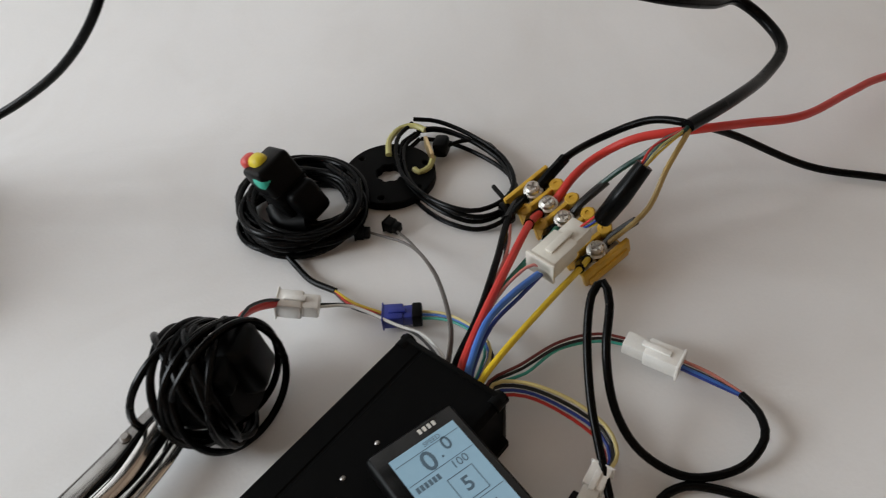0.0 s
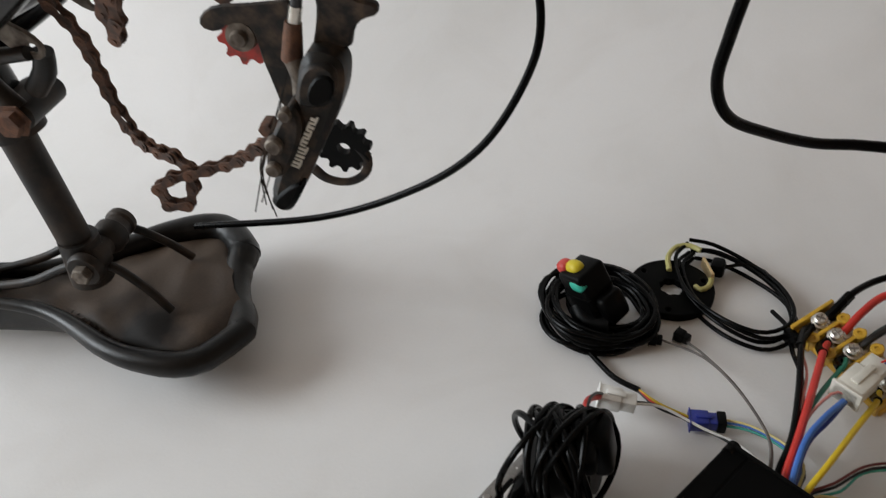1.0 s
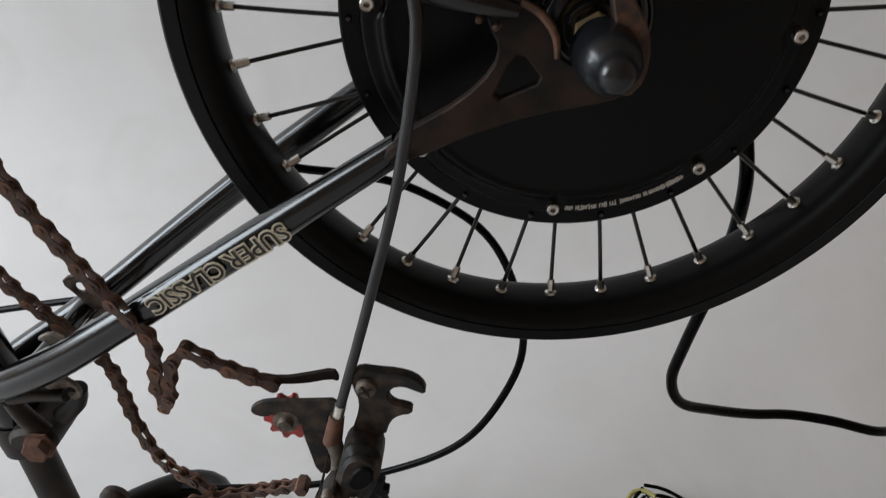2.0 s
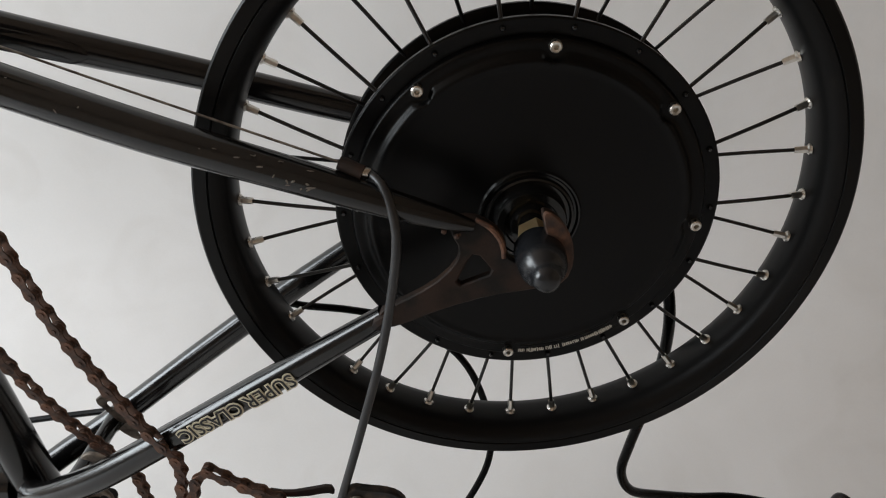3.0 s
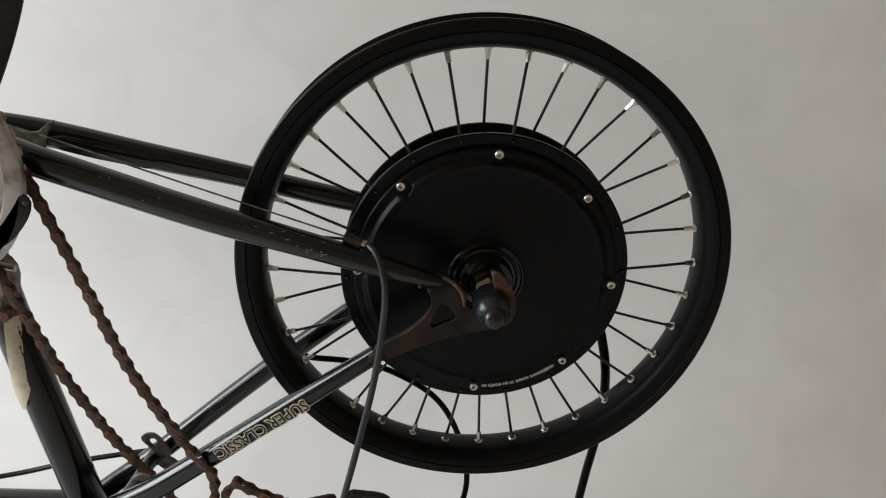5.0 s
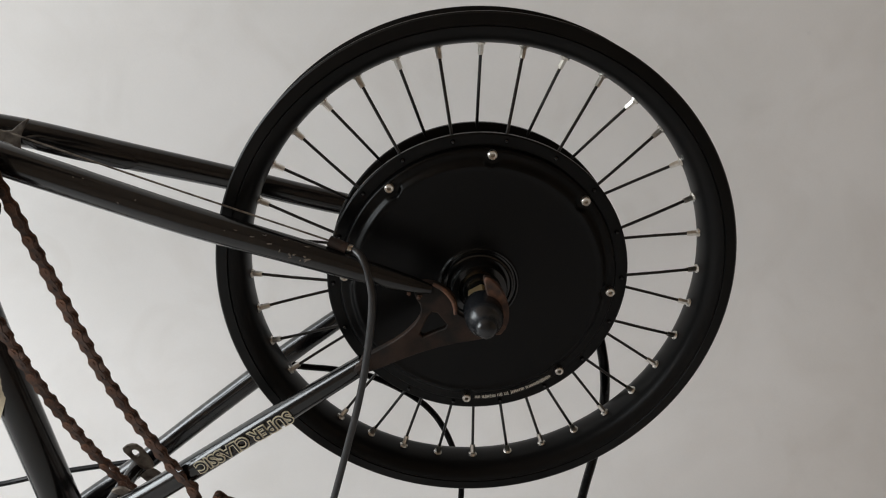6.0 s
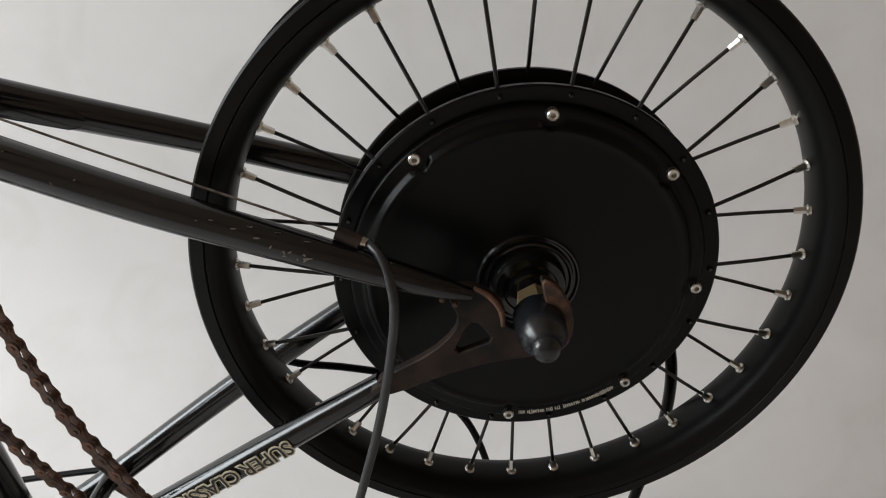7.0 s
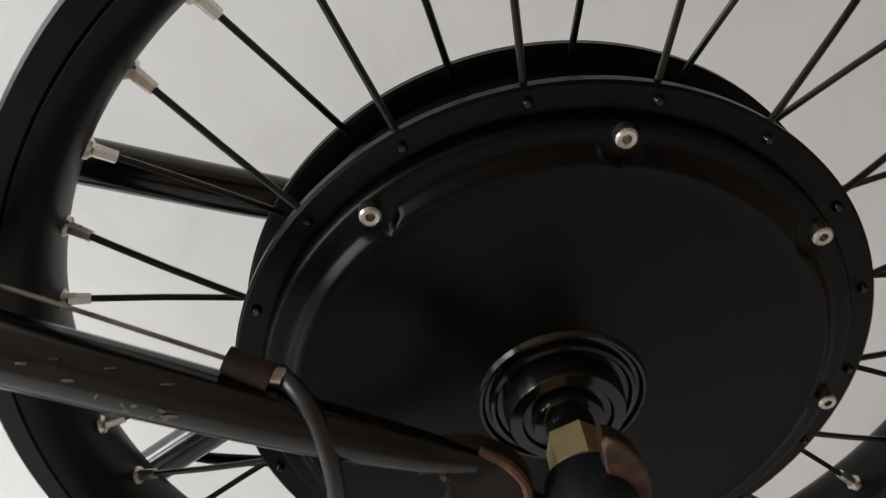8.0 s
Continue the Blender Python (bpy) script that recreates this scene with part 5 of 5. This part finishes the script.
def display():
    tl, tr, br = Vector((-0.0758, 0.2130, 0)), Vector((-0.0358, 0.2415, 0)), Vector((0.0180, 0.1960, 0))
    u = (tr - tl).normalized()
    v = Vector((-u.y, u.x, 0))
    W, Hh = (tr - tl).length, (br - tr).length + 0.006
    c = (tl + tr) / 2 - v * Hh / 2
    z = CH + 0.0008
    m = basis((c.x, c.y, z), u)
    body = box(W, Hh, 0.011, 0.0028, m @ Matrix.Translation((0, 0, 0.0057)), segments=3)
    case = part("housing", body, BLACK_PLASTIC, lcd_display)
    part("bezel", box(W * 0.93, Hh * 0.95, 0.0012, 0.0004, m @ Matrix.Translation((0, 0, 0.0113))), HUBGLOSS, lcd_display)
    sw, sh = 0.0360, 0.0530
    sm = m @ Matrix.Translation((0.0012, Hh / 2 - 0.0095 - sh / 2, 0.0121))
    part("screen", box(sw, sh, 0.0006, 0, sm), SCREEN, lcd_display, "pale blue backlit screen", smooth=False)
    top = sm @ Matrix.Translation((0, 0, 0.00035))
    def put(words, x, y, size, bold=0.0, sq=1.0):
        text_mesh("readout", words, size, LCD_INK, top @ Matrix.Translation((x, y, 0)), 0.00005, lcd_display, bold, "", sq)
    put("SPEED", 0.004, 0.0238, 0.0034)
    put("0", -0.003, 0.0155, 0.0145, 0.0002)
    put(".", 0.0035, 0.0165, 0.010)
    put("0", 0.0085, 0.0185, 0.0100, 0.0001)
    put("100", 0.0080, 0.0075, 0.0060)
    put("5", 0.0045, -0.0035, 0.0100, 0.0002)
    put("PAS", -0.0095, -0.0090, 0.0050)
    put("ODO", -0.0115, -0.0145, 0.0028)
    put("00005", 0.0005, -0.0190, 0.0080, 0.0, 1.05)
    bars = bmesh.new()
    for y in (0.0218, 0.0105, -0.0120):
        box(0.0345, 0.0003, 0.0001, 0, top @ Matrix.Translation((0, y, 0)), bars)
    for k in range(6):
        box(0.0016, 0.0030, 0.0001, 0, top @ Matrix.Translation((-0.0150 + 0.0022 * k, 0.0070, 0)), bars)
    for q, s in (((0.0045, 0.0032), (0.0135, 0.0004)), ((0.0045, -0.0102), (0.0135, 0.0004)), ((-0.0022, -0.0035), (0.0004, 0.0134)), ((0.0112, -0.0035), (0.0004, 0.0134))):
        box(s[0], s[1], 0.0001, 0, top @ Matrix.Translation((*q, 0)), bars)
    part("segment_bars", bars, LCD_INK, lcd_display, smooth=False)
    logo = bmesh.new()
    for k in range(4):
        box(0.0016, 0.0026, 0.0002, 0, m @ Matrix.Translation((0.0035 + 0.0026 * k, Hh / 2 - 0.0050, 0.0120)), logo)
    part("print", logo, PRINT, lcd_display, smooth=False)


display()

# right-hand harness: white plug, black tail in a standing loop
harness = thing("display_cable", (0.08, 0.25, 0.0), "black display cable in a standing loop with white plug", "cable")
connector("plug", (0.0900, 0.2835, 0.0115), (0.0620, 0.3015, 0.0115), 0.0128, 0.0108, CLEAR_PLASTIC, harness, "frosted white plug and socket")
for k, (c, o) in enumerate((("pink", (0.001, 0.002, 0.001)), ("black", (0, 0, 0)), ("navy", (-0.001, -0.0022, 0)), ("blue", (-0.001, -0.0012, 0.001)))):
    o = Vector(o)
    wire("plug_wire", [Vector((0.088, 0.2850, 0.0115)) + o, Vector((0.104, 0.2765, 0.0085)) + o, Vector((0.1195, 0.2660, 0.0060)) + o * 0.3], 0.0010, WIRE[c], harness, "", 8)
wire("sheath", [(0.1185, 0.2668, 0.0060), (0.1235, 0.2540, 0.0080), (0.1215, 0.2380, 0.0090), (0.1060, 0.2240, 0.0065), (0.0800, 0.2205, 0.0060), (0.0580, 0.2310, 0.0130), (0.0455, 0.2460, 0.0300), (0.0425, 0.2660, 0.0500), (0.0465, 0.2870, 0.0620), (0.0450, 0.2990, 0.0655), (0.0385, 0.2940, 0.0620), (0.0345, 0.2760, 0.0500), (0.0335, 0.2490, 0.0350), (0.0355, 0.2240, 0.0250), (0.0380, 0.1950, 0.0180), (0.045, 0.150, 0.006)], 0.0023, RUBBER, harness, "", 12)
wire("sheath", [(0.045, 0.160, 0.0030), (0.0600, 0.2040, 0.0030), (0.0730, 0.2160, 0.0032), (0.0880, 0.2160, 0.0036), (0.1120, 0.2070, 0.0030), (0.150, 0.185, 0.0030)], 0.0024, RUBBER, harness, "", 12)
connector("plug", (0.0365, 0.2200, 0.0200), (0.0250, 0.2020, 0.0180), 0.0105, 0.0100, CLEAR_PLASTIC, harness, "small white plug")
part("plug_body", box(0.010, 0.014, 0.010, 0.001, basis((0.0235, 0.2015, 0.0150), (0.6, 0.8, 0))), BLACK_PLASTIC, harness)


def coil(name, c, rx, ry, turns, r, parent, material=RUBBER, rise=0.004, seed=1, yaw=0.0, tilt=(0.0, 0.0), jit=0.06):
    """A loosely wound coil of cable lying on the floor."""
    rnd = random.Random(seed)
    pts = []
    n = 12
    px = py = 0.0
    for k in range(int(turns * n) + 1):
        if k % n == 0:
            px, py, sx, sy = rnd.uniform(-jit, jit) * rx, rnd.uniform(-jit, jit) * ry, 1 + rnd.uniform(-jit, jit), 1 + rnd.uniform(-jit, jit)
        a = 2 * math.pi * k / n
        x, y = rx * sx * math.cos(a) + px, ry * sy * math.sin(a) + py
        z = r + rise * (k / n) * 0.75 + rnd.uniform(0, 0.0012)
        z += x * tilt[0] + y * tilt[1]
        q = Matrix.Rotation(yaw, 3, "Z") @ Vector((x, y, max(z, r)))
        pts.append(Vector(c) + q)
    return part(name, tube(pts, r, 10, 0.006), material, parent)


# handlebar switch with three coloured buttons in its coil of cable
switch = thing("handlebar_switch", (-0.14, 0.42, 0.0), "black handlebar switch with red yellow green buttons on coiled cable", "switch")


def handlebar_switch():
    m = basis((-0.1440, 0.4270, 0.0330), Vector((0.020, -0.004, -0.042)), z=Vector((-0.62, -0.70, -0.25)))
    body = box(0.048, 0.026, 0.027, 0.0035, m, segments=3)
    part("housing", body, BLACK_PLASTIC, switch)
    part("housing_step", box(0.026, 0.032, 0.022, 0.005, m @ Matrix.Translation((0.012, 0.006, -0.002)), segments=3), BLACK_PLASTIC, switch)
    part("clamp_ring", tube([m @ Vector((0.010, -0.010, 0.010)), m @ Vector((0.020, 0.0, 0.014)), m @ Vector((0.024, 0.016, 0.006))], [0.008, 0.010, 0.008], 16), BLACK_PLASTIC, switch)
    part("seam", box(0.0012, 0.0270, 0.0280, 0.0004, m @ Matrix.Translation((-0.003, 0, 0))), CTL_BLACK, switch)
    for nm, mt, q, s in (("red_button", REDBTN, (-0.1645, 0.4345, 0.0495), (0.0050, 0.0060, 0.0060)), ("yellow_button", YBUTTON, (-0.1570, 0.4295, 0.0520), (0.0062, 0.0082, 0.0060)), ("green_button", TEAL, (-0.1535, 0.4180, 0.0465), (0.0058, 0.0080, 0.0056))):
        bm = bmesh.new()
        bmesh.ops.create_uvsphere(bm, u_segments=20, v_segments=12, radius=1.0)
        for v in bm.verts:
            for i in range(3):
                v.co[i] = math.copysign(abs(v.co[i]) ** 0.8, v.co[i])
        bmesh.ops.transform(bm, matrix=Matrix.Translation(q) @ m.to_3x3().to_4x4() @ Matrix.Diagonal((*s, 1)), verts=bm.verts)
        part(nm, bm, mt, switch, nm.replace("_", " "))
    coil("cable_coil", (-0.137, 0.435, 0.0), 0.041, 0.046, 5, 0.0021, switch, rise=0.0046, seed=4, yaw=0.3, jit=0.11)
    coil("cable_coil", (-0.137, 0.434, 0.003), 0.036, 0.041, 4, 0.0021, switch, rise=0.005, seed=9, yaw=1.0, jit=0.13)
    coil("cable_coil", (-0.137, 0.423, 0.001), 0.039, 0.036, 4, 0.0021, switch, rise=0.0055, seed=17, yaw=0.2, jit=0.12)
    coil("cable_coil", (-0.128, 0.440, 0.002), 0.030, 0.035, 3, 0.0021, switch, rise=0.005, seed=23, yaw=0.7, jit=0.1)
    wire("cable_tail", [(-0.165, 0.405, 0.008), (-0.150, 0.397, 0.006), (-0.138, 0.383, 0.004), (-0.125, 0.367, 0.004), (-0.108, 0.356, 0.005)], 0.0021, RUBBER, switch, "", 10)
    for k, (c, o) in enumerate((("red", (0, 0.001, 0.0005)), ("black", (0, -0.0012, 0)), ("yellow", (0.0008, 0.0, 0.001)))):
        o = Vector(o)
        wire("core_wire", [Vector((-0.110, 0.357, 0.005)) + o * 0.4, Vector((-0.096, 0.3425 + 0.0015 * (k - 1), 0.0055)) + o, Vector((-0.074, 0.331, 0.008)) + o], 0.0010, WIRE[c], switch, "", 8)
    connector("blue_plug", (-0.0770, 0.3310, 0.0080), (-0.0560, 0.3310, 0.0085), 0.0120, 0.0095, BLUE_PLASTIC, switch, "deep blue plug")
    part("plug_shell", box(0.006, 0.0115, 0.010, 0.001, basis((-0.0560, 0.3310, 0.0085), (1, 0, 0))), BLACK_PLASTIC, switch)


handlebar_switch()

# pedal sensor: black magnet disc, gold ring, coiled lead
pedal_sensor = thing("pedal_sensor", (-0.06, 0.46, 0.0), "flat black drilled magnet disc of a pedal sensor", "sensor")


def pedal_disc():
    hole = []
    for k in range(32):
        a = 2 * math.pi * k / 32
        hole.append(((0.0088 if k % 4 < 2 else 0.0098) * math.cos(a), (0.0088 if k % 4 < 2 else 0.0098) * math.sin(a)))
    small = [ring_points(0.0275 * math.cos(radians(20 + 60 * k)), 0.0275 * math.sin(radians(20 + 60 * k)), 0.0023, 10) for k in range(6)]
    bm = plate(ring_points(0, 0, 0.0335, 56), -0.0005, -0.0075, [hole, *small], bevel=0.0006, soft=0)
    part("magnet_disc", bm, CTL_BLACK, pedal_sensor, m=Matrix.Translation((-0.0780, 0.4660, 0.0)) @ Matrix.Rotation(radians(-90), 4, "X"))


pedal_disc()
sensor_lead = thing("sensor_lead", (-0.03, 0.46, 0.0), "black sensor cable coiled in loose loops with brass ring", "cable")
for k, (dx, dy, s, z) in enumerate(((0, 0, 1.0, 0.006), (0.002, -0.003, 0.97, 0.010), (-0.001, 0.002, 1.03, 0.013), (0.003, -0.006, 1.0, 0.003))):
    pts = [(-0.059, 0.515), (-0.040, 0.512), (-0.016, 0.495), (0.004, 0.470), (0.010, 0.442), (0.001, 0.421), (-0.020, 0.412), (-0.046, 0.427), (-0.066, 0.456), (-0.071, 0.495), (-0.060, 0.514)]
    wire("cable_coil", [(-0.030 + (x + 0.030) * s + dx, 0.458 + (y - 0.458) * s + dy, z + 0.002 * math.sin(i + k)) for i, (x, y) in enumerate(pts)], 0.0017, RUBBER, sensor_lead, "", 10)
wire("cable_tail", [(-0.004, 0.446, 0.006), (0.003, 0.424, 0.010), (0.001, 0.398, 0.012), (-0.001, 0.364, 0.020), (-0.014, 0.315, 0.029), (-0.031, 0.279, 0.028)], 0.0017, RUBBER, sensor_lead, "", 10)
part("cable_tie", box(0.008, 0.014, 0.012, 0.003, basis((0.003, 0.412, 0.012), (1, 0.5, 0))), RUBBER, sensor_lead)
part("sensor_head", box(0.011, 0.014, 0.013, 0.003, basis((-0.0400, 0.490, 0.010), (1, -0.3, 0.1))), BLACK_PLASTIC, sensor_lead)
wire("head_lead", [(-0.036, 0.490, 0.010), (-0.020, 0.494, 0.011), (-0.004, 0.488, 0.010), (0.006, 0.466, 0.008)], 0.0016, RUBBER, sensor_lead)
part("brass_plate", box(0.0028, 0.022, 0.010, 0.0008, basis((-0.0490, 0.485, 0.011), (1, 0.25, 0.0))), BRASS, sensor_lead, "bright brass plate")
wire("clip_ring", [(-0.052, 0.508, 0.012), (-0.060, 0.514, 0.012), (-0.071, 0.513, 0.011), (-0.079, 0.500, 0.010), (-0.079, 0.484, 0.009)], 0.0023, WIRE["lime"], sensor_lead, "pale brass clip ring", 8)
wire("clip_ring", [(-0.046, 0.478, 0.010), (-0.049, 0.468, 0.0085), (-0.056, 0.463, 0.0085), (-0.060, 0.467, 0.0085)], 0.0022, WIRE["lime"], sensor_lead, "", 8)

# brake lever: silver blade, black body wound in its own cable
brake_lever = thing("brake_lever", (-0.19, 0.25, 0.0), "silver brake lever with black body wound in its cable", "brake lever")


def lever():
    c = Vector((-0.1550, 0.2685, 0.0365))
    axis = Vector((0.93, -0.10, 0.20)).normalized()
    m = basis(c, axis)
    rnd = random.Random(14)
    part("lever_body", tube([m @ Vector((-0.024, 0, 0)), m @ Vector((-0.016, 0, 0)), m @ Vector((0.004, 0, 0.001)), m @ Vector((0.016, -0.001, 0.001))], [0.016, 0.0235, 0.0240, 0.018], 24), BLACK_PLASTIC, brake_lever)
    part("clamp", box(0.024, 0.026, 0.034, 0.006, m @ Matrix.Translation((0.014, 0.006, 0.010)), segments=3), BLACK_PLASTIC, brake_lever)
    part("clamp", box(0.014, 0.018, 0.016, 0.004, m @ Matrix.Translation((0.012, -0.010, 0.018)), segments=3), BLACK_PLASTIC, brake_lever)
    # turns of cable wound crosswise into a ball, each in a plane of its own
    for k in range(15):
        t = k / 14
        swing_z = radians(-42 + 84 * ((k * 7) % 15) / 14)
        n = Matrix.Rotation(swing_z, 3, "Z") @ axis
        n = (n + Vector((0, 0, rnd.uniform(-0.26, 0.20)))).normalized()
        u = (Vector((0, 0, 1)) - n * n.z).normalized()
        v = n.cross(u)
        r = 0.0335 + rnd.uniform(-0.0020, 0.0022)
        mid = c + axis * (-0.019 + 0.024 * t) + Vector((0, 0, rnd.uniform(-0.001, 0.003)))
        if k in (4, 11):
            mid, r = mid + axis * 0.004 + Vector((0.002, -0.003, 0)), r * 1.03
        pts = []
        for i in range(25):
            ang = 2 * math.pi * i / 24 + k
            q = mid + u * (r * math.cos(ang)) + v * (r * 0.94 * math.sin(ang)) + n * (0.0022 * math.sin(2 * ang + k))
            q.z = max(q.z, 0.0024)
            pts.append(q)
        part("cable_coil", tube(pts, 0.0021, 10, 0.006), RUBBER, brake_lever)
    blade = [(-0.180, 0.278, 0.024), (-0.1965, 0.2565, 0.0225), (-0.2091, 0.2361, 0.022), (-0.2253, 0.2118, 0.022), (-0.238, 0.1923, 0.022), (-0.248, 0.1776, 0.022), (-0.275, 0.138, 0.020)]
    # upper face in the darkened alloy, its dark reflection held in the colour
    part("lever_blade", tube(blade, [0.0060, 0.0062, 0.0066, 0.0072, 0.0070], 14, flat=0.25, axis=(-0.35, -0.1, 1)), DARKENED_ALLOY, brake_lever, "polished silver lever blade")
    ridge = [(-0.186, 0.268, 0.022), (-0.1922, 0.2488, 0.021), (-0.2003, 0.2259, 0.021), (-0.2116, 0.2094, 0.021), (-0.2313, 0.1846, 0.021), (-0.262, 0.141, 0.018)]
    part("lever_ridge", tube(ridge, [0.0050, 0.0052, 0.0044, 0.0036, 0.0036], 14, flat=0.6, axis=(0.1, 0.1, 1)), POLISHED, brake_lever, "polished silver edge of the lever")
    blade = [(-0.174, 0.272, 0.014), (-0.1828, 0.2473, 0.012), (-0.1907, 0.2299, 0.012), (-0.2034, 0.209, 0.012), (-0.2188, 0.1906, 0.012), (-0.248, 0.148, 0.011)]
    part("lever_blade", tube(blade, [0.0060, 0.0062, 0.0066, 0.0066, 0.0064], 16, flat=0.42, axis=(-0.3, -0.3, 1)), POLISHED, brake_lever, "polished silver lever blade")
    # black strips stand in for the dark reflections and shade between the blades
    for slot in ([(-0.190, 0.2600, 0.0225), (-0.1955, 0.2520, 0.0222), (-0.2050, 0.2310, 0.0222), (-0.2180, 0.2105, 0.0218)], [(-0.181, 0.2620, 0.0180), (-0.1875, 0.2480, 0.0180), (-0.1955, 0.2280, 0.0178), (-0.2075, 0.2095, 0.0170)]):
        part("lever_slot", tube(slot, [0.0026, 0.0026, 0.0022, 0.0008], 10, 0.006), BLACK_PLASTIC, brake_lever)
    part("pivot_screw", lathe([(0, 0.002), (0.002, 0.002), (0.003, 0), (0, 0)], 14), STEEL, brake_lever, m=Matrix.Translation((-0.2040, 0.2450, 0.0245)) @ Matrix.Rotation(radians(90), 4, "X"))
    wire("core_wire", [(-0.1480, 0.2900, 0.052), (-0.1475, 0.3040, 0.047), (-0.1440, 0.3190, 0.036), (-0.1360, 0.3310, 0.0245)], 0.0022, WIRE["red"], brake_lever, "red sleeved wire", 10)
    wire("core_wire", [(-0.1470, 0.2960, 0.052), (-0.1450, 0.3090, 0.048), (-0.1400, 0.3230, 0.037), (-0.1350, 0.3325, 0.0255)], 0.0010, WIRE["black"], brake_lever)
    wire("wire_sleeve", [(-0.1485, 0.2800, 0.056), (-0.1480, 0.2920, 0.052)], 0.0030, RUBBER, brake_lever)
    connector("white_plug", (-0.1385, 0.3335, 0.0225), (-0.1130, 0.3315, 0.0195), 0.0135, 0.0115, CLEAR_PLASTIC, brake_lever, "frosted white plug")


lever()
